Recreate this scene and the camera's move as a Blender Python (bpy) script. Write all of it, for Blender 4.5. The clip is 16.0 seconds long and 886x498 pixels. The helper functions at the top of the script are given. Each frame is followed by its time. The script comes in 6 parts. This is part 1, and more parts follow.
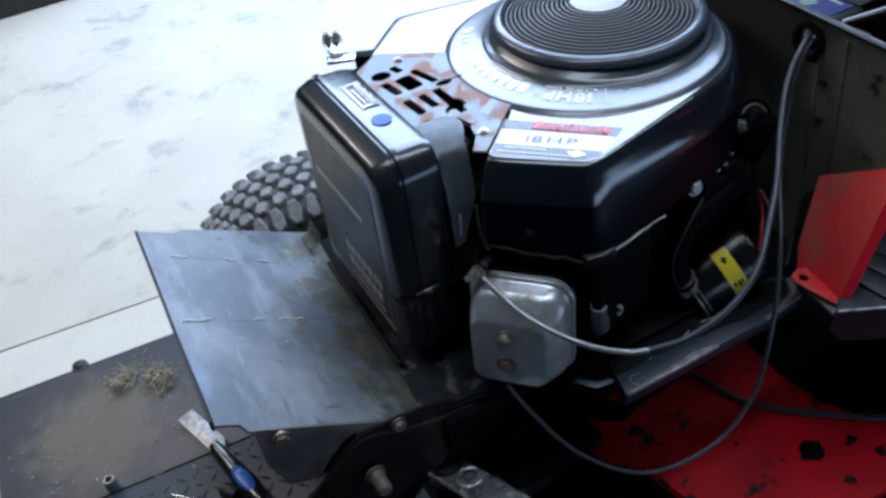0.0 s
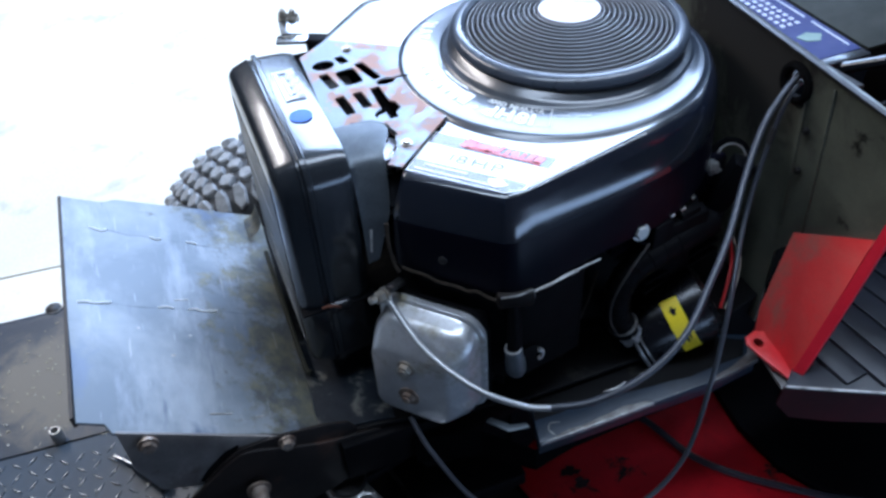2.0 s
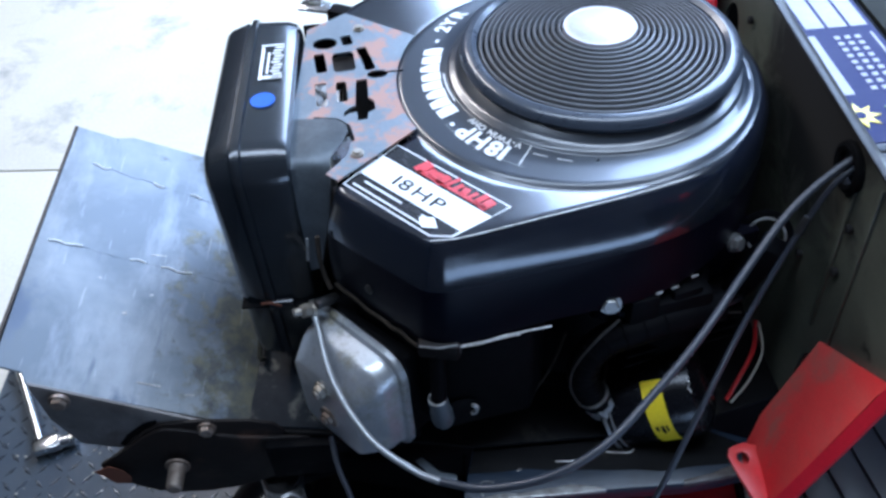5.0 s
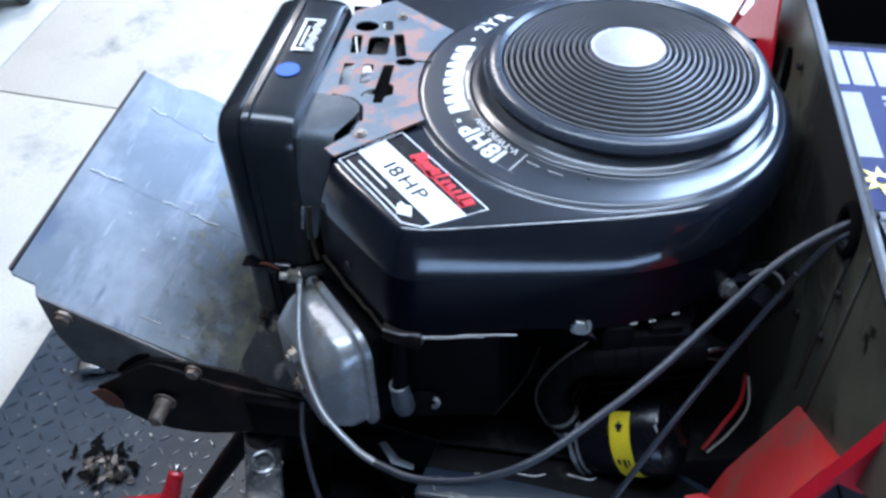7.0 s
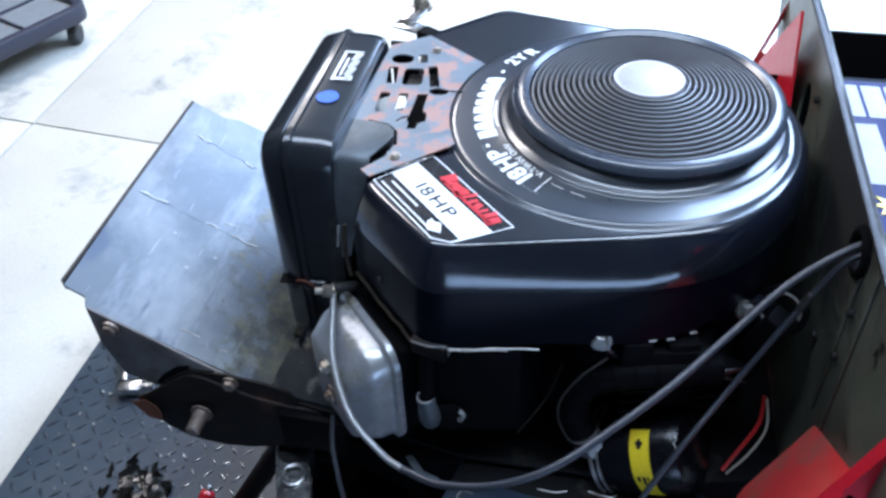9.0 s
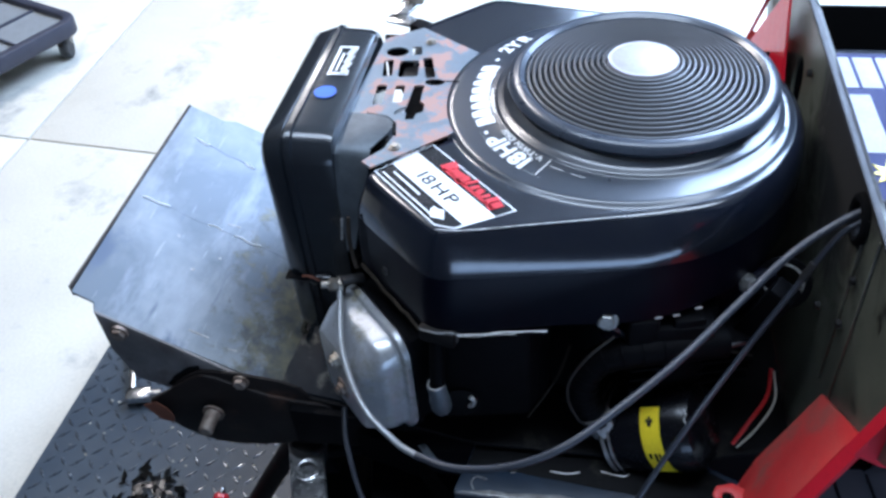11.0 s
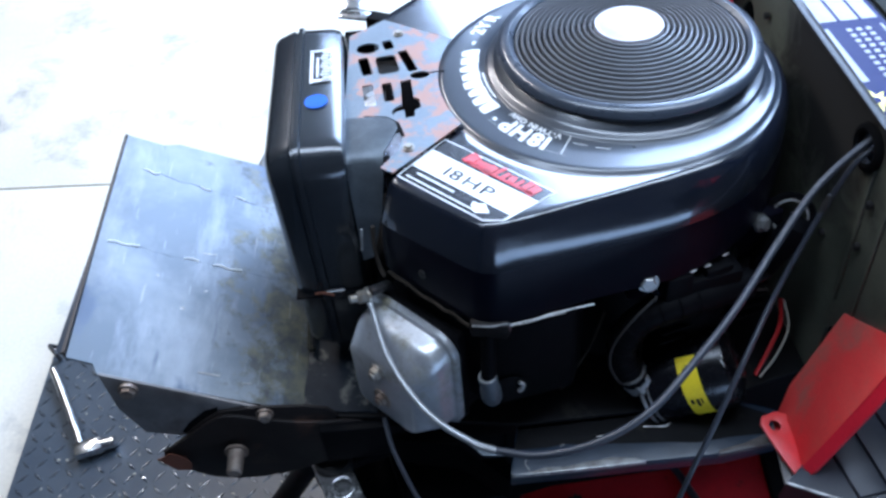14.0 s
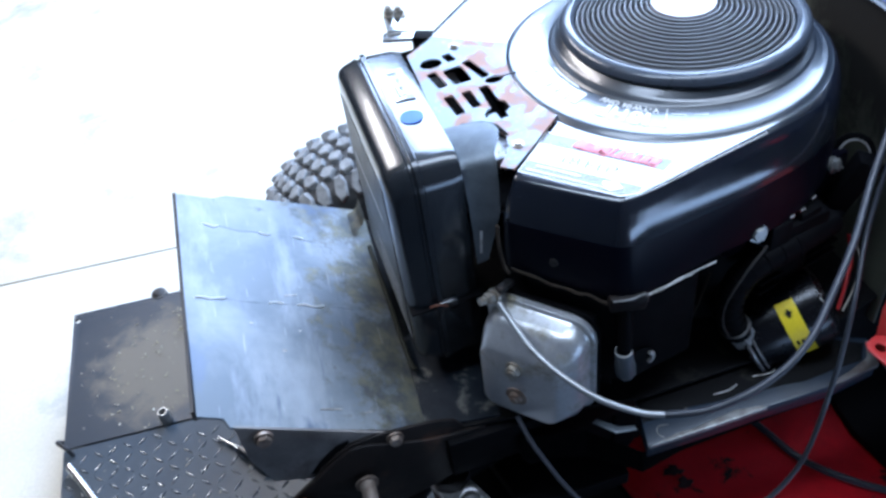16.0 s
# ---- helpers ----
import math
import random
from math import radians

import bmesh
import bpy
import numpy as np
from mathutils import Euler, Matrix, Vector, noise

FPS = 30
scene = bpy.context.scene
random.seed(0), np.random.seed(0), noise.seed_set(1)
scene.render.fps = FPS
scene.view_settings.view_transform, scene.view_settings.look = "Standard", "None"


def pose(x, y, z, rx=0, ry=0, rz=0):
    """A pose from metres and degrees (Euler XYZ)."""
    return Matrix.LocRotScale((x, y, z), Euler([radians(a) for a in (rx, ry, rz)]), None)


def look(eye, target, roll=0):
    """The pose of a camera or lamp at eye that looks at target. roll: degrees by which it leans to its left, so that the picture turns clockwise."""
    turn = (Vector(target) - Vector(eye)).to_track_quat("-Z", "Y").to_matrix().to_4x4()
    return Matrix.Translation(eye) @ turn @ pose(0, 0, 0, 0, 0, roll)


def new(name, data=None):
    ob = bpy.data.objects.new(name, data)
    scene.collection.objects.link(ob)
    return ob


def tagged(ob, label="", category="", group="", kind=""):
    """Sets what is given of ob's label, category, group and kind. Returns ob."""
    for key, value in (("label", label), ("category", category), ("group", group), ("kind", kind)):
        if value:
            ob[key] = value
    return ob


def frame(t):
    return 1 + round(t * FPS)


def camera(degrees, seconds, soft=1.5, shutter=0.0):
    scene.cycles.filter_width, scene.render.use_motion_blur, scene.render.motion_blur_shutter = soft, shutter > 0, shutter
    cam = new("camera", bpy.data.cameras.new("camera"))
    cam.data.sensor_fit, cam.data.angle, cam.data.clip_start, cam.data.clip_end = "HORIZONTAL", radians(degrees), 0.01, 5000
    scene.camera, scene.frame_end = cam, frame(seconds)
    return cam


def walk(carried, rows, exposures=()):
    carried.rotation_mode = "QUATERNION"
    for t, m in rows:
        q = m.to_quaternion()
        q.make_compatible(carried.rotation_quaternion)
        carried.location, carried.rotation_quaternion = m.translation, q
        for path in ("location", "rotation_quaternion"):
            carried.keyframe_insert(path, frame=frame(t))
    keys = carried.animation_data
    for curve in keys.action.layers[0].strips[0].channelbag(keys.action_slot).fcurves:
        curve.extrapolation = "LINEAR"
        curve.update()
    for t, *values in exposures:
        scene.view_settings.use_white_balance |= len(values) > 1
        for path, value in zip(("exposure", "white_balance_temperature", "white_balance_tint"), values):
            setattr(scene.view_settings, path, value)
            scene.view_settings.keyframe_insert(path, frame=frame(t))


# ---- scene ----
cam = camera(55.44, 16.0, soft=2.9)
PATH = [
    (0, (-0.4896, -0.6384, 0.3836), (-0.1784, 0.0585, -0.2626), -8.11),
    (0.5, (-0.4440, -0.6691, 0.3682), (-0.1676, 0.0412, -0.2791), -7.46),
    (1, (-0.4186, -0.6858, 0.3702), (-0.1590, 0.0210, -0.2877), -6.01),
    (1.5, (-0.3894, -0.6663, 0.3694), (-0.1368, 0.0401, -0.2918), -4.75),
    (2, (-0.3474, -0.6194, 0.3667), (-0.1070, 0.0822, -0.3041), -4.04),
    (2.5, (-0.3148, -0.5822, 0.3610), (-0.0822, 0.1166, -0.3154), -3.20),
    (3, (-0.2816, -0.5656, 0.3566), (-0.0674, 0.1308, -0.3284), -2.65),
    (3.5, (-0.2380, -0.5595, 0.3590), (-0.0719, 0.1320, -0.3440), -3.40),
    (4, (-0.2059, -0.5592, 0.3619), (-0.0874, 0.1306, -0.3523), -3.95),
    (4.5, (-0.1800, -0.5609, 0.3594), (-0.1081, 0.1348, -0.3553), -4.07),
    (4.7, (-0.1646, -0.5609, 0.3590), (-0.1173, 0.1370, -0.3557), -4.21),
    (6.8, (-0.0544, -0.5626, 0.3539), (-0.1643, 0.1358, -0.3533), -1.73),
    (7, (-0.0498, -0.5683, 0.3558), (-0.1661, 0.1298, -0.3507), -1.36),
    (7.5, (-0.0435, -0.5821, 0.3626), (-0.1752, 0.1276, -0.3295), -0.78),
    (8, (-0.0391, -0.5901, 0.3646), (-0.1888, 0.1294, -0.3136), -0.99),
    (10.5, (-0.0428, -0.6152, 0.3596), (-0.1987, 0.1170, -0.3034), -4.10),
    (11, (-0.0427, -0.6153, 0.3597), (-0.2004, 0.1126, -0.3076), -4.81),
    (11.5, (-0.0457, -0.6118, 0.3573), (-0.2052, 0.1117, -0.3143), -5.45),
    (12, (-0.0522, -0.6044, 0.3519), (-0.2171, 0.1130, -0.3250), -6.89),
    (12.5, (-0.0829, -0.5957, 0.3583), (-0.2121, 0.1093, -0.3391), -7.14),
    (13, (-0.1058, -0.5941, 0.3611), (-0.1906, 0.1041, -0.3499), -6.81),
    (13.5, (-0.1384, -0.5971, 0.3696), (-0.1726, 0.1039, -0.3427), -6.19),
    (14, (-0.1806, -0.6013, 0.3771), (-0.1668, 0.1094, -0.3263), -5.75),
    (14.5, (-0.2239, -0.6021, 0.3823), (-0.1661, 0.1148, -0.3125), -5.37),
    (15, (-0.2557, -0.6174, 0.3788), (-0.1735, 0.1080, -0.3046), -5.54),
    (15.5, (-0.3035, -0.6370, 0.3860), (-0.1920, 0.0883, -0.2935), -6.31),
    (16, (-0.3645, -0.5986, 0.3806), (-0.2203, 0.1190, -0.3007), -8.82),
]
walk(cam, [(t, look(eye, target, roll)) for t, eye, target, roll in PATH],
     exposures=[(t, stops, kelvin, 22) for t, stops, kelvin in (
         (0.0, -0.95, 6750), (0.5, -0.8, 6700), (1.5, -0.37, 6400), (2.5, -0.22, 6300), (4.5, -0.25, 6200), (7.0, -0.17, 6300),
         (11.0, -0.1, 6350), (14.0, -0.08, 6250), (16.0, 0.0, 6250))])

# ---- world, sun and lights ----
world = bpy.data.worlds.new("sky")
world.use_nodes = True
scene.world = world
wn = world.node_tree.nodes
sky = wn.new("ShaderNodeTexSky")
sky.sky_type, sky.sun_disc = "NISHITA", False
sky.sun_elevation, sky.sun_rotation = radians(38), radians(20)
wn["Background"].inputs["Strength"].default_value = 0.12
world.node_tree.links.new(sky.outputs["Color"], wn["Background"].inputs["Color"])

FLOOR, CEILING, WALL_LAMP_Z = -0.9, 1.65, -0.37


def area_lamp(name, m, sx, sy, watts, colour):
    data = bpy.data.lights.new(name, "AREA")
    data.shape, data.size, data.size_y, data.energy, data.color = "RECTANGLE", sx, sy, watts, colour
    ob = new(name, data)
    ob.matrix_world = m
    return ob


# bright source overhead, unseen, placed from its reflections on the cowl
OVERHEAD_LIGHT = pose(1.22, 2.45, CEILING + 0.02, 0, 0, 12)
area_lamp("overhead_glow", OVERHEAD_LIGHT, 2.15, 3.2, 530, (0.46, 0.7, 1.0))
# fill lamps added out of view; the wall one lights the cowl's fold
area_lamp("floor_fill_glow", pose(-1.4, 1.9, CEILING - 0.07, 0, 0, 0), 0.3, 2.4, 66, (0.98, 1.0, 0.95))
area_lamp("wall_panel_glow", pose(0.62, -1.108, WALL_LAMP_Z, 90, 0, 0), 1.4, 0.2, 4.4, (0.38, 0.65, 1.0))
area_lamp("engine_fill_glow", pose(0.15, -0.25, CEILING - 0.07, 0, 0, 90), 0.4, 2.4, 44, (0.64, 0.84, 1.0))

# ---- materials ----


def node_material(name):
    m = bpy.data.materials.new(name)
    m.use_nodes = True
    return m, m.node_tree.nodes, m.node_tree.links, m.node_tree.nodes["Principled BSDF"]


def ramp_between(nodes, links, fac, low, high):
    r = nodes.new("ShaderNodeMapRange")
    r.inputs["From Min"].default_value, r.inputs["From Max"].default_value = low, high
    links.new(fac, r.inputs["Value"])
    return r.outputs["Result"]


def mix_colour(nodes, links, fac, a, b):
    x = nodes.new("ShaderNodeMix")
    x.data_type = "RGBA"
    for socket, value in ((x.inputs["Factor"], fac), (x.inputs["A"], a), (x.inputs["B"], b)):
        if isinstance(value, (tuple, list)):
            socket.default_value = (*value, 1)
        elif isinstance(value, (int, float)):
            socket.default_value = value
        else:
            links.new(value, socket)
    return x.outputs["Result"]


def noise_of(nodes, links, where, scale, detail=4.0, rough=0.6, warp=0.0):
    n = nodes.new("ShaderNodeTexNoise")
    n.inputs["Scale"].default_value, n.inputs["Detail"].default_value = scale, detail
    n.inputs["Roughness"].default_value, n.inputs["Distortion"].default_value = rough, warp
    links.new(where, n.inputs["Vector"])
    return n.outputs["Fac"]


def surface(name, colour, rough=0.5, metal=0.0, second=None, wear=None, stain=40.0, grain=400.0, amount=0.35,
            bump=0.1, wear_low=0.62, wear_high=0.7, coat=0.0, rough_spread=0.12, stretch=(1, 1, 1), wear_scale=60.0,
            wear_rough=None, wear_metal=None, spec=0.5):
    """Base colour with stains and grain at two scales, patches of wear, uneven gloss and fine relief."""
    m, nodes, links, bsdf = node_material(name)
    where = nodes.new("ShaderNodeTexCoord").outputs["Object"]
    scaled = nodes.new("ShaderNodeMapping")
    scaled.inputs["Scale"].default_value = stretch
    links.new(where, scaled.inputs["Vector"])
    where = scaled.outputs["Vector"]
    big = noise_of(nodes, links, where, stain, 5, 0.62, 0.4)
    fine = noise_of(nodes, links, where, grain, 3, 0.7)
    second = second or tuple(c * 0.6 for c in colour)
    spread = ramp_between(nodes, links, big, 0.36, 0.66)
    scaled_spread = nodes.new("ShaderNodeMath")
    scaled_spread.operation = "MULTIPLY"
    scaled_spread.inputs[1].default_value = amount
    links.new(spread, scaled_spread.inputs[0])
    base = mix_colour(nodes, links, scaled_spread.outputs[0], colour, second)
    speck = ramp_between(nodes, links, fine, 0.3, 0.75)
    base = mix_colour(nodes, links, 0.16, base, mix_colour(nodes, links, speck, tuple(c * 0.45 for c in colour), tuple(min(1, c * 1.5) for c in colour)))
    rough_value = nodes.new("ShaderNodeMapRange")
    rough_value.inputs["To Min"].default_value = max(0.03, rough - rough_spread)
    rough_value.inputs["To Max"].default_value = min(1.0, rough + rough_spread)
    links.new(noise_of(nodes, links, where, stain * 2.3, 6, 0.65), rough_value.inputs["Value"])
    rough_out, metal_out = rough_value.outputs["Result"], None
    if wear:
        patch = ramp_between(nodes, links, noise_of(nodes, links, where, wear_scale, 7, 0.68, 0.3), wear_low, wear_high)
        base = mix_colour(nodes, links, patch, base, wear)
        if wear_rough is not None:
            x = nodes.new("ShaderNodeMix")
            links.new(patch, x.inputs["Factor"])
            links.new(rough_out, x.inputs["A"])
            x.inputs["B"].default_value = wear_rough
            rough_out = x.outputs["Result"]
        if wear_metal is not None:
            x = nodes.new("ShaderNodeMix")
            links.new(patch, x.inputs["Factor"])
            x.inputs["A"].default_value, x.inputs["B"].default_value = metal, wear_metal
            metal_out = x.outputs["Result"]
    links.new(base, bsdf.inputs["Base Color"])
    links.new(rough_out, bsdf.inputs["Roughness"])
    bsdf.inputs["Metallic"].default_value = metal
    if metal_out:
        links.new(metal_out, bsdf.inputs["Metallic"])
    bsdf.inputs["Coat Weight"].default_value, bsdf.inputs["Coat Roughness"].default_value = coat, 0.09
    bsdf.inputs["Specular IOR Level"].default_value = spec
    if bump:
        b = nodes.new("ShaderNodeBump")
        b.inputs["Strength"].default_value, b.inputs["Distance"].default_value = bump, 0.001
        links.new(fine, b.inputs["Height"])
        links.new(b.outputs["Normal"], bsdf.inputs["Normal"])
    return m


def plain(name, colour, rough=0.5, metal=0.0):
    return surface(name, colour, rough, metal, amount=0.15, bump=0.03)


BLACK_PAINT = surface("glossy black engine paint", (0.0035, 0.006, 0.013), 0.18, coat=0.55, spec=0.7, amount=0.6, second=(0.012, 0.015, 0.02), bump=0.03, rough_spread=0.08, wear=(0.09, 0.09, 0.1), wear_low=0.74, wear_high=0.8, wear_scale=160)
# sides' darker copy of the cowl paint; reddish tone paints the deck's reflection
SKIRT_PAINT = surface("darkened dull black cowl paint", (0.0012, 0.002, 0.006), 0.34, amount=0.6, second=(0.005, 0.002, 0.006), stain=14, bump=0.06, spec=0.1, wear=(0.05, 0.04, 0.035), wear_low=0.74, wear_high=0.8, wear_scale=120)
COLLAR_PAINT = surface("scuffed black collar paint", (0.014, 0.022, 0.034), 0.3, spec=0.9, coat=0.4, amount=0.6, second=(0.012, 0.017, 0.025), stain=30, bump=0.012, rough_spread=0.07, wear=(0.07, 0.08, 0.09), wear_low=0.75, wear_high=0.82, wear_scale=110)
BLACK_DULL = surface("dull black casting", (0.0022, 0.0022, 0.003), 0.6, wear=(0.02, 0.018, 0.018), wear_low=0.7, wear_high=0.82, bump=0.4, spec=0.06)
VALVE_ALU = surface("smooth cast aluminium", (0.62, 0.63, 0.65), 0.36, 0.75, second=(0.42, 0.43, 0.42), stain=18, amount=0.7, rough_spread=0.08, wear=(0.19, 0.165, 0.1), wear_low=0.52, wear_high=0.64, wear_scale=15, wear_rough=0.6, wear_metal=0.2, bump=0.14)
BLACK_PLASTIC = surface("black moulded plastic", (0.006, 0.0075, 0.011), 0.19, bump=0.05, second=(0.012, 0.013, 0.016), coat=0.4)
COVER_PLASTIC = surface("scuffed blue-black moulded plastic", (0.011, 0.014, 0.018), 0.21, bump=0.05, second=(0.024, 0.028, 0.03), stain=9, amount=0.7, coat=0.3, rough_spread=0.06, spec=0.6)
SCREEN_BLACK = surface("grey-black wire screen", (0.09, 0.09, 0.092), 0.4, bump=0.05)
LIP_GREY = surface("blue-black satin screen rim", (0.04, 0.05, 0.066), 0.3, coat=0.4, bump=0.05)
# flat black: painted shade in gaps and recesses, plus dark bay and grommet
VOID_BLACK = surface("flat black for gaps and dark parts", (0.003, 0.003, 0.0035), 0.8, bump=0.1, spec=0.08)
def plate_material():
    m, nodes, links, bsdf = node_material("worn blue-grey sheet steel with oily grime")
    where = nodes.new("ShaderNodeTexCoord").outputs["Object"]

    def stretched(x, y, z):
        s = nodes.new("ShaderNodeMapping")
        s.inputs["Scale"].default_value = (x, y, z)
        links.new(where, s.inputs["Vector"])
        return s.outputs["Vector"]

    def sum_of(a, factor, b):
        x = nodes.new("ShaderNodeMath")
        x.operation = "MULTIPLY_ADD"
        links.new(a, x.inputs[0])
        x.inputs[1].default_value = factor
        if isinstance(b, float):
            x.inputs[2].default_value = b
        else:
            links.new(b, x.inputs[2])
        return x.outputs[0]

    split = nodes.new("ShaderNodeSeparateXYZ")
    links.new(where, split.inputs["Vector"])
    clouds = ramp_between(nodes, links, noise_of(nodes, links, where, 9, 5, 0.6, 0.25), 0.38, 0.62)
    base = mix_colour(nodes, links, clouds, (0.235, 0.262, 0.285), (0.125, 0.152, 0.178))
    smear = ramp_between(nodes, links, noise_of(nodes, links, stretched(16, 5, 16), 1.0, 6, 0.68, 0.15), 0.52, 0.78)
    base = mix_colour(nodes, links, smear, base, (0.35, 0.38, 0.42))
    patch = noise_of(nodes, links, stretched(13, 9, 13), 1.0, 5, 0.6, 0.25)
    wet = ramp_between(nodes, links, patch, 0.585, 0.655)
    base = mix_colour(nodes, links, wet, base, (0.105, 0.135, 0.185))
    runs = ramp_between(nodes, links, noise_of(nodes, links, stretched(62, 8, 20), 1.0, 3, 0.55, 0.2), 0.655, 0.735)
    base = mix_colour(nodes, links, runs, base, (0.12, 0.145, 0.19))
    towards = ramp_between(nodes, links, split.outputs["X"], -0.42, -0.31)
    grit = noise_of(nodes, links, where, 30, 9, 0.74, 0.1)
    grime_sum = sum_of(towards, 0.3, grit)
    grime = ramp_between(nodes, links, grime_sum, 0.64, 0.76)
    tint = mix_colour(nodes, links, ramp_between(nodes, links, noise_of(nodes, links, where, 42, 6, 0.7), 0.4, 0.62), (0.07, 0.08, 0.085), (0.17, 0.16, 0.11))
    base = mix_colour(nodes, links, grime, base, tint)
    fine = ramp_between(nodes, links, noise_of(nodes, links, stretched(300, 14, 300), 1.0, 2, 0.5), 0.68, 0.74)
    base = mix_colour(nodes, links, sum_of(fine, 0.3, 0.0), base, (0.5, 0.52, 0.54))
    chips = ramp_between(nodes, links, noise_of(nodes, links, where, 130, 2, 0.5), 0.785, 0.795)
    base = mix_colour(nodes, links, chips, base, (0.75, 0.76, 0.75))
    links.new(base, bsdf.inputs["Base Color"])
    gloss = nodes.new("ShaderNodeMapRange")
    gloss.inputs["To Min"].default_value, gloss.inputs["To Max"].default_value = 0.56, 0.36
    links.new(wet, gloss.inputs["Value"])
    links.new(gloss.outputs["Result"], bsdf.inputs["Roughness"])
    bsdf.inputs["Metallic"].default_value = 0.12
    b = nodes.new("ShaderNodeBump")
    b.inputs["Strength"].default_value, b.inputs["Distance"].default_value = 0.25, 0.001
    links.new(grime_sum, b.inputs["Height"])
    links.new(b.outputs["Normal"], bsdf.inputs["Normal"])
    return m


STEEL_PLATE = plate_material()
STEEL_DARK = surface("dark oily steel", (0.022, 0.021, 0.021), 0.5, 0.3, wear=(0.07, 0.05, 0.04), wear_low=0.6, wear_high=0.75, bump=0.3)
RUSTY_STEEL = surface("grey steel with rust blooms", (0.16, 0.19, 0.212), 0.42, 0.35, second=(0.105, 0.125, 0.145), stain=30, wear=(0.33, 0.18, 0.14), wear_low=0.49, wear_high=0.56, wear_scale=32, wear_rough=0.75, wear_metal=0.0, bump=0.2)
GUARD_BLACK = surface("rusty black guard paint", (0.014, 0.0105, 0.0095), 0.5, second=(0.005, 0.004, 0.004), stain=20, amount=0.9, wear=(0.06, 0.03, 0.02), wear_low=0.58, wear_high=0.76, wear_scale=24, bump=0.3, spec=0.15)
MAROON_DARK = surface("dark maroon paint", (0.05, 0.003, 0.006), 0.5, second=(0.015, 0.003, 0.004), amount=0.9, stain=14, bump=0.2, spec=0.25)
# set darker than the cover plate that the apron continues
APRON_DARK = surface("grimy blue-black sheet", (0.007, 0.009, 0.013), 0.5, second=(0.016, 0.02, 0.024), stain=34, amount=0.95, wear=(0.085, 0.085, 0.075), wear_low=0.57, wear_high=0.66, wear_scale=34, spec=0.06, bump=0.25)
RUSTY_BOLT = surface("browned bolt steel", (0.3, 0.25, 0.21), 0.5, 0.6, second=(0.13, 0.075, 0.05), stain=90, amount=0.9, bump=0.3)
RUST = surface("brown rust", (0.15, 0.045, 0.022), 0.85, bump=0.5)
GREY_DUCT = surface("smudged grey sheet duct", (0.1, 0.118, 0.132), 0.4, 0.4, second=(0.05, 0.058, 0.066), stain=34, amount=0.85, bump=0.15)
PAN_BLACK = surface("oily black pan", (0.004, 0.004, 0.0045), 0.7, second=(0.002, 0.002, 0.002), stain=25, wear=(0.03, 0.028, 0.022), wear_low=0.56, wear_high=0.74, wear_scale=30, bump=0.3, spec=0.12)
ALUMINIUM = surface("cast aluminium", (0.62, 0.62, 0.65), 0.28, 0.9, second=(0.3, 0.3, 0.3), stain=50, wear=(0.27, 0.22, 0.12), wear_low=0.62, wear_high=0.78, wear_scale=45, bump=0.35)
BRIGHT_METAL = surface("bright plated steel", (0.58, 0.58, 0.58), 0.24, 1.0, second=(0.36, 0.36, 0.36), stain=80, amount=0.6, bump=0.05)
BOLT_GREY = surface("dulled bolt steel", (0.3, 0.3, 0.29), 0.42, 0.7, second=(0.16, 0.15, 0.14), stain=120, amount=0.8, bump=0.15)
BOLT_METAL = surface("zinc bolt", (0.45, 0.42, 0.37), 0.4, 0.9, second=(0.25, 0.19, 0.13), amount=0.8, stain=120, bump=0.2)
RED_PAINT = surface("red enamel", (0.86, 0.018, 0.036), 0.36, coat=0.1, second=(0.66, 0.012, 0.03), wear=(0.3, 0.13, 0.1), wear_low=0.7, wear_high=0.76, bump=0.06)
RED_DIRTY = surface("oily red deck paint", (0.62, 0.007, 0.014), 0.5, spec=0.2, second=(0.3, 0.005, 0.009), stain=11, amount=0.95, wear=(0.012, 0.01, 0.01), wear_low=0.6, wear_high=0.65, wear_scale=21, wear_rough=0.7, bump=0.2)
GREASE = surface("dark red-black grease", (0.02, 0.004, 0.005), 0.45, second=(0.006, 0.003, 0.003), stain=40, amount=0.9, bump=0.3, spec=0.3)
FIREWALL_GREY = surface("soiled olive-grey sheet metal", (0.12, 0.126, 0.096), 0.32, 0.0, second=(0.056, 0.059, 0.045), stain=13, amount=0.9, wear=(0.008, 0.007, 0.006), wear_low=0.63, wear_high=0.7, wear_scale=24, bump=0.15)


def soot_stain(material, centre, radius, colour):
    """A ragged burnt stain round one spot of a painted sheet."""
    nodes, links = material.node_tree.nodes, material.node_tree.links
    bsdf = nodes["Principled BSDF"]
    where = nodes.new("ShaderNodeTexCoord").outputs["Object"]
    far = nodes.new("ShaderNodeVectorMath")
    far.operation = "DISTANCE"
    far.inputs[1].default_value = centre
    links.new(where, far.inputs[0])
    ragged = nodes.new("ShaderNodeMath")
    ragged.operation = "MULTIPLY_ADD"
    links.new(noise_of(nodes, links, where, 22, 6, 0.65, 0.5), ragged.inputs[0])
    ragged.inputs[1].default_value = radius * 1.7
    links.new(far.outputs["Value"], ragged.inputs[2])
    fade = ramp_between(nodes, links, ragged.outputs[0], radius * 1.95, radius * 1.45)
    old = bsdf.inputs["Base Color"].links[0].from_socket
    links.new(mix_colour(nodes, links, fade, old, colour), bsdf.inputs["Base Color"])
    old = bsdf.inputs["Roughness"].links[0].from_socket
    x = nodes.new("ShaderNodeMix")
    links.new(fade, x.inputs["Factor"])
    links.new(old, x.inputs["A"])
    x.inputs["B"].default_value = 0.75
    links.new(x.outputs["Result"], bsdf.inputs["Roughness"])
    bsdf.inputs["Specular IOR Level"].default_value = 0.5


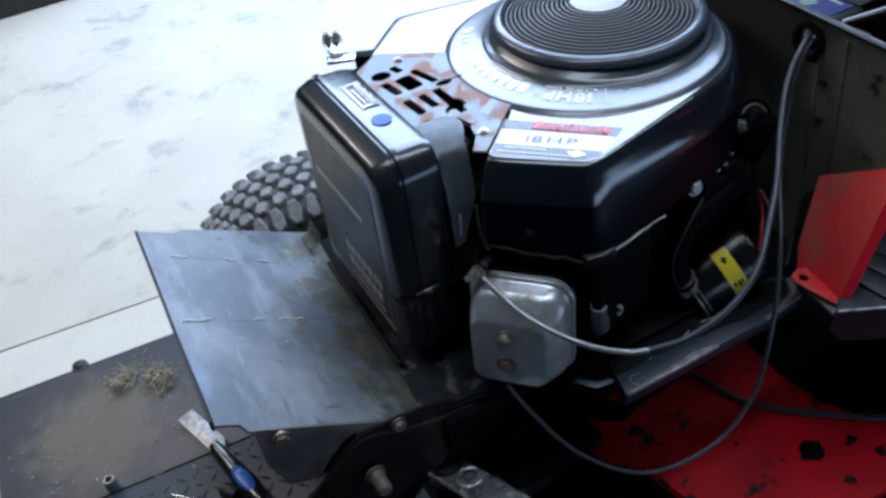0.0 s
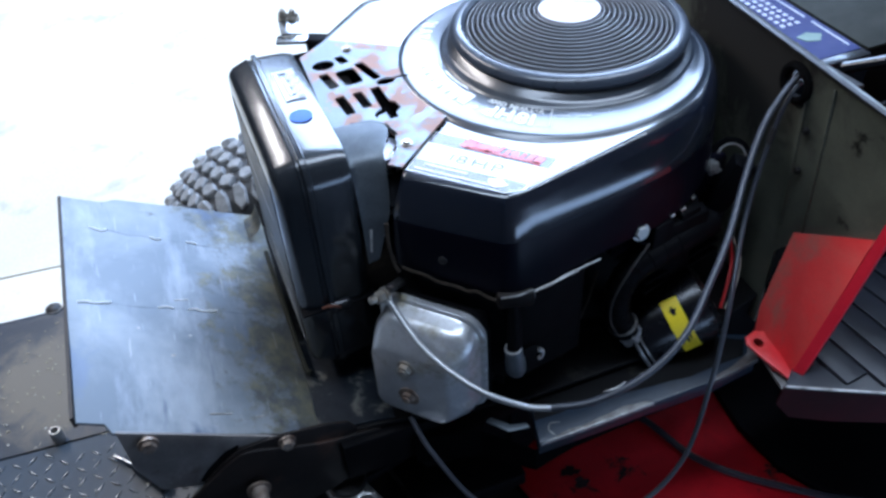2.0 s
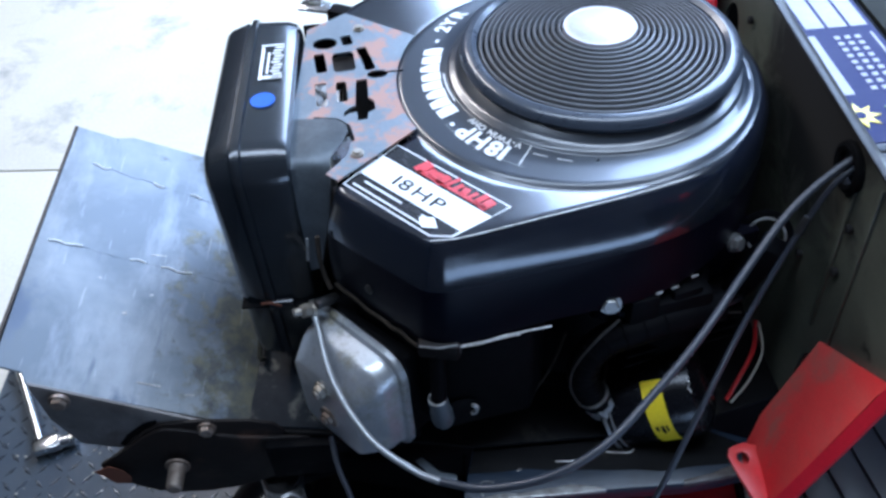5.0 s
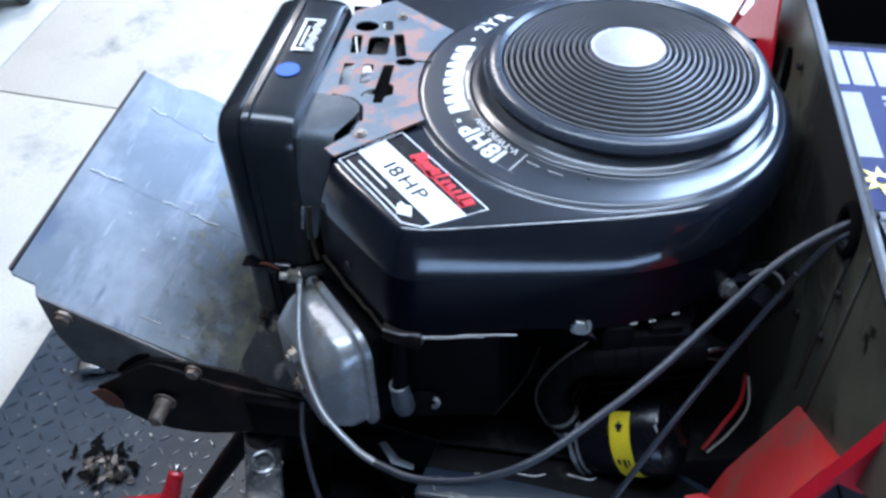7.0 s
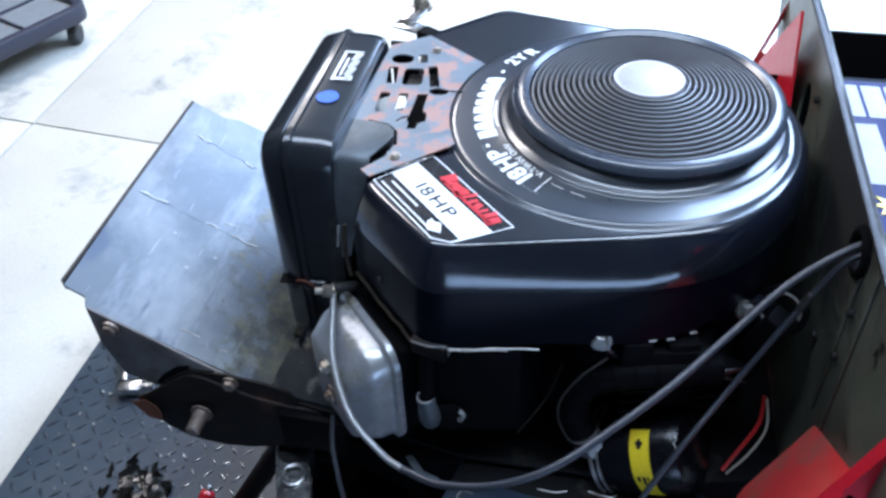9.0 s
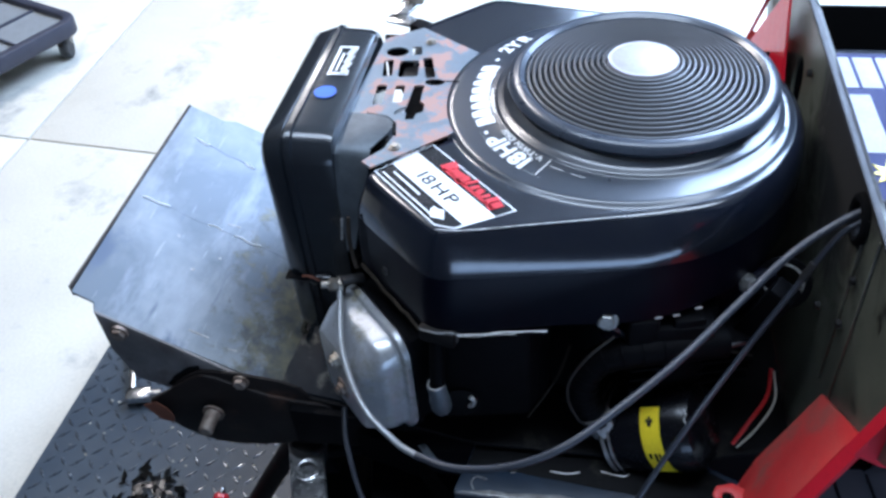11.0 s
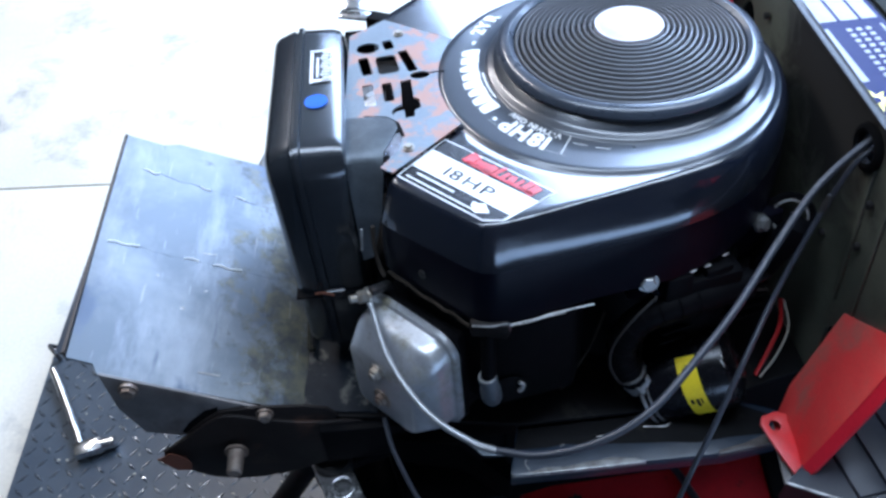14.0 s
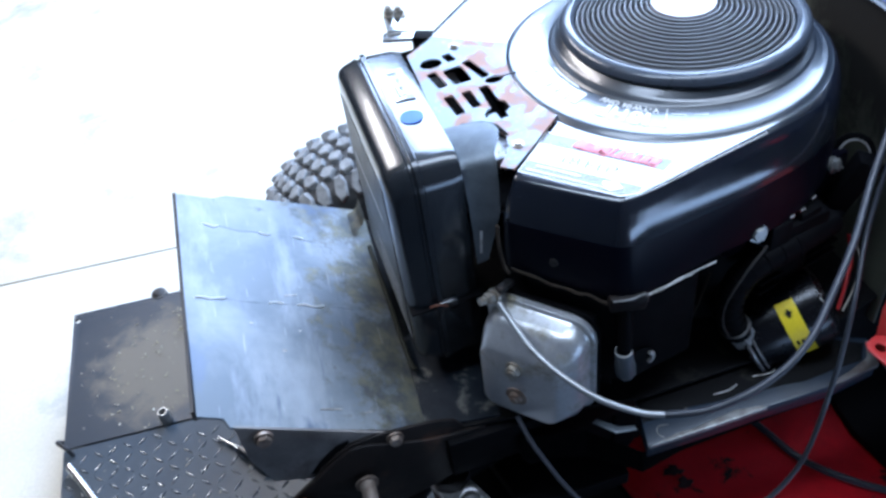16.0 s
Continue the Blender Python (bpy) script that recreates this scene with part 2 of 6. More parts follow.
soot_stain(FIREWALL_GREY, (0.147, -0.07, 0.5), 0.105, (0.014, 0.0125, 0.01))
FLANGE_GREY = surface("oily grey side sheet", (0.2, 0.185, 0.175), 0.45, 0.1, second=(0.07, 0.06, 0.055), stain=18, amount=0.95, wear=(0.06, 0.034, 0.026), wear_low=0.54, wear_high=0.7, wear_scale=22, bump=0.2)
RAIL_BLUE = surface("blue-black frame paint", (0.009, 0.02, 0.036), 0.34, coat=0.2, second=(0.006, 0.012, 0.02), stain=24, amount=0.8, wear=(0.3, 0.3, 0.28), wear_low=0.73, wear_high=0.77, wear_scale=35, bump=0.08)
BARE_EDGE = surface("bare worn steel edge", (0.48, 0.475, 0.46), 0.45, 0.6, second=(0.14, 0.12, 0.1), stain=110, amount=0.9, bump=0.25)
CABLE_GREY = surface("grey cable sheath", (0.03, 0.034, 0.043), 0.34, bump=0.15)
CABLE_SILVER = surface("bare cable end", (0.34, 0.35, 0.36), 0.35, 0.6, bump=0.1)
LUG_RUBBER = surface("dusty tread rubber", (0.26, 0.26, 0.255), 0.75, second=(0.1, 0.1, 0.1), stain=70, amount=0.8, bump=0.35)
RUBBER = surface("dusty black rubber", (0.02, 0.021, 0.022), 0.7, second=(0.07, 0.07, 0.068), stain=60, amount=0.7, bump=0.35)
CONCRETE = surface("pale shop concrete", (0.59, 0.552, 0.465), 0.75, second=(0.49, 0.457, 0.38), stain=2.6, grain=150, amount=0.8, wear=(0.29, 0.285, 0.26), wear_low=0.55, wear_high=0.72, wear_scale=5.0, bump=0.25)
JOINT_DARK = surface("dirt in the joints", (0.09, 0.085, 0.075), 0.9)
TABLE_PAINT = surface("blue-black tread plate paint", (0.03, 0.041, 0.053), 0.4, second=(0.06, 0.07, 0.077), stain=9, amount=0.8, wear=(0.12, 0.105, 0.075), wear_low=0.64, wear_high=0.8, wear_scale=11, bump=0.25)
TREAD_PAINT = surface("worn tread lozenges", (0.055, 0.066, 0.077), 0.26, 0.5, wear=(0.4, 0.42, 0.42), wear_low=0.57, wear_high=0.66, wear_scale=110, bump=0.15)
FAR_DECK_PAINT = surface("dusty tread plate paint", (0.02, 0.029, 0.04), 0.42, second=(0.03, 0.036, 0.043), stain=9, amount=0.8, wear=(0.1, 0.09, 0.065), wear_low=0.68, wear_high=0.82, wear_scale=14, bump=0.25)
soot_stain(FAR_DECK_PAINT, (-0.565, 0.49, 0.178), 0.135, (0.125, 0.105, 0.08))
LABEL_BLACK = plain("black label film", (0.012, 0.012, 0.014), 0.25)
LABEL_WHITE = plain("white label film", (0.78, 0.78, 0.76), 0.35)
LABEL_RED = plain("red label ink", (0.6, 0.03, 0.04), 0.35)
LABEL_YELLOW = plain("yellow label", (0.85, 0.62, 0.02), 0.4)
FOOT_BLACK = surface("scuffed blue-black board paint", (0.018, 0.022, 0.032), 0.42, second=(0.01, 0.012, 0.018), stain=25, amount=0.8, bump=0.15)
OLIVE_DULL = surface("dusty olive-black sheet", (0.014, 0.015, 0.011), 0.7, second=(0.03, 0.031, 0.024), stain=18, amount=0.9, bump=0.2, spec=0.1)
FILTER_BLACK = surface("black filter enamel", (0.0025, 0.0025, 0.004), 0.26, spec=0.4, bump=0.04, wear=(0.04, 0.035, 0.03), wear_low=0.72, wear_high=0.8, wear_scale=90)
OILY_SILVER = surface("oily silver sleeve", (0.4, 0.4, 0.4), 0.4, 0.6, second=(0.2, 0.19, 0.17), stain=70, amount=0.8, wear=(0.06, 0.05, 0.045), wear_low=0.6, wear_high=0.7, wear_scale=70, bump=0.2)
OILY_DUST = surface("oily tan dust", (0.045, 0.034, 0.025), 0.8, second=(0.014, 0.011, 0.009), stain=140, amount=0.95, bump=0.5, spec=0.15)
OILY_GREY = surface("grimy grey fitting", (0.2, 0.2, 0.2), 0.45, 0.5, second=(0.05, 0.045, 0.04), stain=60, amount=0.9, bump=0.2)
LABEL_BLUE = surface("blue label ink", (0.004, 0.009, 0.075), 0.5, amount=0.1, bump=0.02, spec=0.12)
LABEL_PALE = surface("grey-white label print", (0.42, 0.42, 0.47), 0.5, amount=0.35, stain=60, bump=0.02, spec=0.12)
LABEL_SKY = surface("bright blue label ink", (0.012, 0.11, 0.45), 0.4, amount=0.2, bump=0.02, spec=0.3)
LABEL_GREEN = plain("green label ink", (0.02, 0.07, 0.03), 0.4)
LABEL_GREY = plain("grey label print", (0.3, 0.31, 0.31), 0.4)
LABEL_DARK = surface("dark olive-black face label", (0.02, 0.019, 0.016), 0.4, second=(0.035, 0.032, 0.026), stain=20, amount=0.7, bump=0.03, spec=0.3)
DISC_WHITE = surface("brushed silver disc", (0.36, 0.335, 0.345), 0.45, 0.2, second=(0.3, 0.28, 0.28), stain=60, amount=0.5, bump=0.05)
WIRE_RED = plain("red wire", (0.5, 0.02, 0.02), 0.4)
WIRE_WHITE = plain("cream wire", (0.4, 0.36, 0.29), 0.4)
TOOL_BLUE = plain("blue tool grip", (0.02, 0.12, 0.5), 0.35)
TOOL_RED = surface("red tool body", (0.55, 0.012, 0.02), 0.28, coat=0.3, bump=0.03)
DOLLY_BLUE = surface("dark blue-black plastic", (0.035, 0.038, 0.055), 0.5, bump=0.15)
DOLLY_GREY = surface("worn grey mat", (0.2, 0.215, 0.22), 0.6, bump=0.2)
STRAW = surface("dry grass clippings", (0.3, 0.26, 0.17), 0.8, second=(0.14, 0.11, 0.06), stain=200)
CRUMB = surface("pale crumbs", (0.46, 0.43, 0.35), 0.8, second=(0.25, 0.22, 0.15), stain=60, amount=0.9)
OIL = surface("wet black sludge", (0.0015, 0.0015, 0.0015), 0.08, bump=0.2, spec=0.4)
WALL_PAINT = surface("dark grey wall boards", (0.03, 0.031, 0.034), 0.8, stain=2, amount=0.3)
CEILING_PAINT = surface("pale ceiling boards", (0.6, 0.61, 0.62), 0.8, stain=2, amount=0.3)
CABINET_BLACK = surface("black cabinet steel", (0.012, 0.012, 0.013), 0.45)

# ---- mesh helpers ----
ORIGIN = {}


def thing(name, at, label, category, group="", kind=""):
    """A top-level thing: an Empty at its base that carries its parts."""
    ob = new(name)
    ob.empty_display_size = 0.05
    ob.location = at
    ORIGIN[ob.name] = Vector(at)
    return tagged(ob, label, category, group, kind)


def part(name, bm, material, parent, label="", smooth=40, kind=""):
    """Links a bmesh, given in world places, as one mesh under a thing or under a part."""
    root = ORIGIN[parent.name]
    for v in bm.verts:
        v.co -= root
    bmesh.ops.recalc_face_normals(bm, faces=bm.faces[:])
    data = bpy.data.meshes.new(name)
    bm.to_mesh(data)
    bm.free()
    data.materials.append(material)
    if smooth:
        data.polygons.foreach_set("use_smooth", [True] * len(data.polygons))
        data.set_sharp_from_angle(angle=radians(smooth))
    ob = new(name, data)
    ob.parent = parent
    ORIGIN[ob.name] = root
    return tagged(ob, label, "", "", kind)


def solo(name, bm, material, at, label, category, group="", kind="", smooth=40):
    """A thing or a piece of the setting that is one mesh."""
    for v in bm.verts:
        v.co -= Vector(at)
    bmesh.ops.recalc_face_normals(bm, faces=bm.faces[:])
    data = bpy.data.meshes.new(name)
    bm.to_mesh(data)
    bm.free()
    data.materials.append(material)
    if smooth:
        data.polygons.foreach_set("use_smooth", [True] * len(data.polygons))
        data.set_sharp_from_angle(angle=radians(smooth))
    ob = new(name, data)
    ob.location = at
    ORIGIN[ob.name] = Vector(at)
    return tagged(ob, label, category, group, kind)


def block(size, m=None, bevel=0.0, segments=2, bm=None):
    """A box of that size about the pose m, with rounded edges."""
    own = bmesh.new()
    bmesh.ops.create_cube(own, size=1)
    bmesh.ops.scale(own, vec=size, verts=own.verts)
    if bevel:
        bmesh.ops.bevel(own, geom=own.edges[:], offset=bevel, segments=segments, affect="EDGES", profile=0.5)
    if m is not None:
        bmesh.ops.transform(own, matrix=m, verts=own.verts)
    return merged(bm, own)


def merged(bm, own):
    if bm is None:
        return own
    data = bpy.data.meshes.new("scratch")
    own.to_mesh(data)
    own.free()
    bm.from_mesh(data)
    bpy.data.meshes.remove(data)
    return bm


def lathe(profile, m=None, steps=48, bm=None, close=False):
    """Turns a profile of (radius, height) round the z axis of m."""
    own = bmesh.new()
    rings = []
    for r, z in profile:
        if r < 1e-6:
            rings.append([own.verts.new((0, 0, z))])
        else:
            rings.append([own.verts.new((r * math.cos(2 * math.pi * k / steps), r * math.sin(2 * math.pi * k / steps), z)) for k in range(steps)])
    pairs = list(zip(rings, rings[1:])) + ([(rings[-1], rings[0])] if close else [])
    for a, b in pairs:
        for k in range(steps):
            j = (k + 1) % steps
            if len(a) == 1 and len(b) == 1:
                continue
            if len(a) == 1:
                own.faces.new((a[0], b[k], b[j]))
            elif len(b) == 1:
                own.faces.new((a[k], b[0], a[j]))
            else:
                own.faces.new((a[k], b[k], b[j], a[j]))
    if m is not None:
        bmesh.ops.transform(own, matrix=m, verts=own.verts)
    return merged(bm, own)


def rod(a, b, r, r2=None, steps=20, bm=None, bevel=0.0):
    """A round bar from a to b with closed, slightly rounded ends."""
    a, b = Vector(a), Vector(b)
    r2 = r if r2 is None else r2
    h = (b - a).length
    c = bevel or min(r, r2) * 0.12
    turn = (b - a).to_track_quat("Z", "Y").to_matrix().to_4x4()
    return lathe([(0, 0), (r - c, 0), (r, c), (r2, h - c), (r2 - c, h), (0, h)], Matrix.Translation(a) @ turn, steps, bm)


def ring_tube(radius, thick, m=None, steps=64, sides=8, bm=None):
    return lathe([(radius + thick * math.cos(2 * math.pi * k / sides), thick * math.sin(2 * math.pi * k / sides)) for k in range(sides)], m, steps, bm, True)


def prism(points, m, depth, bevel=0.0, bm=None, holes=()):
    """A plate: the outline in the xy plane of m, with thickness below it. holes: outlines that go through."""
    own = bmesh.new()

    def outline(some):
        vs = [own.verts.new((x, y, 0)) for x, y in some]
        return [own.edges.new((vs[k], vs[(k + 1) % len(vs)])) for k in range(len(vs))]

    edges = outline(points)
    for h in holes:
        edges += outline(h)
    if holes:
        bmesh.ops.triangle_fill(own, use_beauty=True, use_dissolve=False, edges=edges)
    else:
        bmesh.ops.contextual_create(own, geom=edges)
    made = bmesh.ops.extrude_face_region(own, geom=own.faces[:])
    bmesh.ops.translate(own, vec=(0, 0, -depth), verts=[g for g in made["geom"] if isinstance(g, bmesh.types.BMVert)])
    bmesh.ops.recalc_face_normals(own, faces=own.faces[:])
    if bevel:
        sharp = [e for e in own.edges if len(e.link_faces) == 2 and e.calc_face_angle(0) > 0.6]
        bmesh.ops.bevel(own, geom=sharp, offset=bevel, segments=2, affect="EDGES", profile=0.5)
    bmesh.ops.transform(own, matrix=m, verts=own.verts)
    return merged(bm, own)


def smooth_path(points, steps=8):
    """A rounded line through the points."""
    p = [Vector(q) for q in points]
    p = [2 * p[0] - p[1], *p, 2 * p[-1] - p[-2]]
    out = []
    for a, b, c, d in zip(p, p[1:], p[2:], p[3:]):
        for k in range(steps):
            s = k / steps
            out.append(0.5 * (2 * b + (c - a) * s + (2 * a - 5 * b + 4 * c - d) * s * s + (3 * b - a - 3 * c + d) * s ** 3))
    return out + [p[-2]]


def sweep(points, r, sides=10, steps=8, bm=None):
    """A round cable along a rounded line."""
    line = smooth_path(points, steps)
    own = bmesh.new()
    rings, side = [], Vector((0.31, 0.17, 0.93))
    for k, q in enumerate(line):
        way = (line[min(k + 1, len(line) - 1)] - line[max(k - 1, 0)]).normalized()
        u = (side - way * side.dot(way)).normalized()
        side, v = u, way.cross(u)
        rings.append([own.verts.new(q + r * (math.cos(2 * math.pi * j / sides) * u + math.sin(2 * math.pi * j / sides) * v)) for j in range(sides)])
    for a, b in zip(rings, rings[1:]):
        for j in range(sides):
            own.faces.new((a[j], b[j], b[(j + 1) % sides], a[(j + 1) % sides]))
    own.faces.new(rings[0])
    own.faces.new(rings[-1][::-1])
    return merged(bm, own)


def loft(rings, cap_first=False, cap_last=False, bm=None):
    """A skin over closed rings of equally many points."""
    own = bmesh.new()
    vs = [[own.verts.new(q) for q in ring] for ring in rings]
    n = len(vs[0])
    for a, b in zip(vs, vs[1:]):
        for j in range(n):
            own.faces.new((a[j], a[(j + 1) % n], b[(j + 1) % n], b[j]))
    if cap_first:
        own.faces.new(vs[0])
    if cap_last:
        own.faces.new(vs[-1])
    return merged(bm, own)


def rounded_rect(w, h, r, steps=5):
    out = []
    for cx, cy, a0 in ((w / 2 - r, h / 2 - r, 0), (-w / 2 + r, h / 2 - r, 90), (-w / 2 + r, -h / 2 + r, 180), (w / 2 - r, -h / 2 + r, 270)):
        for k in range(steps + 1):
            a = radians(a0 + 90 * k / steps)
            out.append((cx + r * math.cos(a), cy + r * math.sin(a)))
    return out


def axes(at, x, y):
    """A pose at a place with its x and y axes along those directions."""
    x = Vector(x).normalized()
    z = x.cross(Vector(y)).normalized()
    y = z.cross(x)
    m = Matrix((x, y, z)).transposed().to_4x4()
    m.translation = at
    return m


def bolt(at, way, r=0.006, h=0.006, washer=1.5, shank=0.0, bm=None):
    """A hexagon bolt head on a washer that faces along way."""
    m = Matrix.Translation(at) @ Vector(way).to_track_quat("Z", "Y").to_matrix().to_4x4()
    bm = lathe([(0, -0.002), (r * washer, -0.002), (r * washer, 0.0012), (0, 0.0012)], m, 20, bm)
    bm = lathe([(0, 0.001), (r, 0.001), (r, h * 0.85), (r * 0.85, h), (0, h)], m, 6, bm)
    if shank:
        bm = rod(m @ Vector((0, 0, h)), m @ Vector((0, 0, h + shank)), r * 0.6, bm=bm)
    return bm


def circle_reach(cx, cy, r, a):
    """How far a circle about (cx, cy) reaches from the shaft at an angle."""
    along = cx * math.cos(a) + cy * math.sin(a)
    return along + math.sqrt(r * r - cx * cx - cy * cy + along * along)


def collar_in(a):
    return circle_reach(-0.004, -0.002, 0.1135, a)


def collar_out(a):
    return circle_reach(-0.020, -0.004, 0.136, a)


def collar_z(r, a):
    """The height of print on the cowl's sloped collar, which winds away from the shaft."""
    lo, hi = collar_in(a) + 0.001, collar_out(a)
    return -0.01685 - 0.0033 * max(0.0, (r - lo) / (hi - lo))


def glyphs(text, size, place, bm=None, spacing=1.0, arc=None, bold=0.0):
    """Letters of the built-in font as thin flat meshes. arc: (radius, middle angle) bends the line, letter tops outwards."""
    own = bmesh.new()
    along = 0.0
    pieces = []
    for ch in text:
        curve = bpy.data.curves.new("glyph", "FONT")
        curve.body, curve.size, curve.extrude, curve.offset = ch, size, 0.0001, bold
        ob = bpy.data.objects.new("glyph", curve)
        scene.collection.objects.link(ob)
        bpy.context.view_layer.update()
        data = bpy.data.meshes.new_from_object(ob.evaluated_get(bpy.context.evaluated_depsgraph_get()))
        width = max((v.co.x for v in data.vertices), default=size * 0.3) * spacing + size * 0.08
        pieces.append((data, along))
        along += width
        bpy.data.objects.remove(ob)
        bpy.data.curves.remove(curve)
    for data, start in pieces:
        before = len(own.verts)
        own.from_mesh(data)
        own.verts.ensure_lookup_table()
        for v in own.verts[before:]:
            x, y = v.co.x + start - along / 2, v.co.y
            if arc:
                radius, middle = arc
                a = middle - (start + (v.co.x if True else 0) - along / 2) / radius
                v.co = Vector(((radius + y) * math.cos(a), (radius + y) * math.sin(a), v.co.z + collar_z(radius + y, a)))
            else:
                v.co = Vector((x, y, v.co.z))
        bpy.data.meshes.remove(data)
    bmesh.ops.transform(own, matrix=place, verts=own.verts)
    return merged(bm, own)


def bars(items, place, depth=0.0003, bm=None):
    """Flat printed bars (x, y, width, height) on a pose."""
    for x, y, w, h in items:
        bm = block((w, h, depth), place @ Matrix.Translation((x, y, depth / 2)), bm=bm)
    return bm


# ---- the shop: floor, walls, ceiling ----
floor = thing("floor", (0, 0, FLOOR), "pale concrete shop floor in slabs with dark saw joints", "floor", kind="structure")
part("bedding", block((9, 5.6, 0.05), pose(-0.5, 1.52, FLOOR - 0.045)), JOINT_DARK, floor, "dark dirt in the joints", 0)
J = 0.006
for n, (x0, x1) in enumerate(((-5.0, -1.56), (-1.56, 4.0))):
    for y0a, y0b, y1a, y1b in ((-1.25, -1.25, None, None), (None, None, 4.3, 4.3)):
        lo = [y0a if y0a is not None else 0.945 - 0.105 * x + J / 2 for x in (x0, x1)]
        hi = [y1a if y1a is not None else 0.945 - 0.105 * x - J / 2 for x in (x0, x1)]
        pts = [(x0 + J / 2, lo[0]), (x1 - J / 2, lo[1]), (x1 - J / 2, hi[1]), (x0 + J / 2, hi[0])]
        part("slab", prism(pts, pose(0, 0, FLOOR), 0.02, 0.0015), CONCRETE, floor, "", 30)

WH = CEILING - FLOOR
# unseen walls; the close south one keeps the cowl's reflections dark
for name, sx, sy, x, y in (("wall_south", 10.2, 0.1, 0, -1.2), ("wall_north", 10.2, 0.1, 0, 4.35), ("wall_west", 0.1, 5.6, -5.05, 1.55), ("wall_east", 0.1, 5.6, 5.05, 1.55)):
    solo(name, block((sx, sy, WH), pose(x, y, FLOOR + WH / 2)), WALL_PAINT, (x, y, FLOOR), "plain dark grey wall added out of view to close the shop", "wall", kind="structure")
# unseen ceiling, added with an opening cut for the overhead lamp
roof = prism([(-5.1, -1.25), (5.1, -1.25), (5.1, 4.4), (-5.1, 4.4)], pose(0, 0, CEILING + 0.06), 0.06, holes=[[tuple((OVERHEAD_LIGHT @ Vector((x, y, 0)))[:2]) for x, y in ((-1.08, -1.61), (1.08, -1.61), (1.08, 1.61), (-1.08, 1.61))]])
# unseen housing round the added wall lamp
added_panel = thing("added_light", (0.62, -1.15, WALL_LAMP_Z), "lamp panel added out of view on the near wall", "lamp", "tube lights")
part("housing", block((1.46, 0.036, 0.24), pose(0.62, -1.1305, WALL_LAMP_Z), 0.008), CEILING_PAINT, added_panel)
# unseen wall added to keep the pale floor's light off the cowl
solo("floor_blocker", block((0.1, 1.0, WH), pose(-1.02, -0.65, FLOOR + WH / 2)), WALL_PAINT, (-1.02, -0.65, FLOOR), "dark wall added out of view to block the floor's light", "wall", kind="structure")
solo("ceiling", roof, CEILING_PAINT, (0, 0, CEILING), "pale ceiling added out of view, open for the overhead lamp", "ceiling", kind="structure", smooth=0)
# unseen fittings round the added fill lamps
for at, sx, sy in (((-1.4, 1.9, CEILING), 0.34, 2.45), ((0.15, -0.25, CEILING), 2.45, 0.44)):
    tube = thing("added_light", at, "white fitting added out of view for a fill lamp", "lamp", "tube lights")
    part("housing", block((sx, sy, 0.06), pose(at[0], at[1], CEILING - 0.032), 0.01), CEILING_PAINT, tube)
cab = block((1.7, 0.45, 0.9), pose(-1.05, 3.24, FLOOR + 0.45 + 0.004), 0.01)
solo("tool_cabinet", cab, CABINET_BLACK, (-1.05, 3.24, FLOOR), "black steel tool cabinet standing against the wall", "cabinet")

# ---- lift table with tread plate ----
TABLE = -0.722
table = thing("lift_table", (-0.1, 0.0, FLOOR), "blue-black tread plate lift table with dust and straw", "lift table")
seam_y = lambda x: 0.292 - 0.083 * x  # noqa: E731
# near side runs on past the view to keep dark reflections in the cowl
near_deck = [(-0.882, -1.1), (-0.845, seam_y(-0.845) - 0.002), (1.6, seam_y(1.6) - 0.002), (1.6, -1.1)]
far_deck = [(-0.845, seam_y(-0.845) + 0.002), (-0.833, 0.679), (1.6, 0.466), (1.6, seam_y(1.6) + 0.002)]
part("deck_panel", prism(near_deck, pose(0, 0, TABLE), 0.006, 0.001), TABLE_PAINT, table)
hole = [(-0.826 + 0.006 * math.cos(k * math.pi / 6), 0.66 + 0.006 * math.sin(k * math.pi / 6)) for k in range(12)]
part("deck_panel", prism(far_deck, pose(0, 0, TABLE), 0.006, 0.001, holes=[hole]), FAR_DECK_PAINT, table)
part("under_frame", prism([(-0.85, -1.08), (-0.81, 0.65), (1.58, 0.445), (1.58, -1.08)], pose(0, 0, TABLE - 0.008), FLOOR * -1 + TABLE - 0.012 + 0.0), STEEL_DARK, table)


def lozenge(bm, x, y, z, angle, length=0.013, width=0.0031, height=0.002):
    c, s = math.cos(angle), math.sin(angle)
    ring = [(length, 0), (0, width), (-length, 0), (0, -width)]
    low = [bm.verts.new((x + c * a - s * b, y + s * a + c * b, z)) for a, b in ring]
    top = [bm.verts.new((x + c * a * 0.55 - s * b * 0.5, y + s * a * 0.55 + c * b * 0.5, z + height)) for a, b in ring]
    for k in range(4):
        bm.faces.new((low[k], low[(k + 1) % 4], top[(k + 1) % 4], top[k]))
    bm.faces.new(top)


tread = bmesh.new()
rng = random.Random(5)
for i in range(44):
    for j in range(44):
        x, y = -0.835 + 0.0235 * i, -0.42 + 0.0235 * j
        if y < seam_y(x) - 0.016 and x > -0.85 + 0.0:
            lozenge(tread, x, y, TABLE - 0.0002, radians(45 if (i + j) % 2 else -45) + rng.uniform(-0.05, 0.05), height=0.002)
part("tread_pattern", tread, TREAD_PAINT, table, "worn raised lozenges", 0, "stuff")
part("edge_hook", sweep([(-0.845, 0.385, TABLE - 0.01), (-0.85, 0.372, TABLE + 0.012), (-0.835, 0.352, TABLE + 0.016), (-0.828, 0.345, TABLE + 0.002)], 0.0035), STEEL_DARK, table)
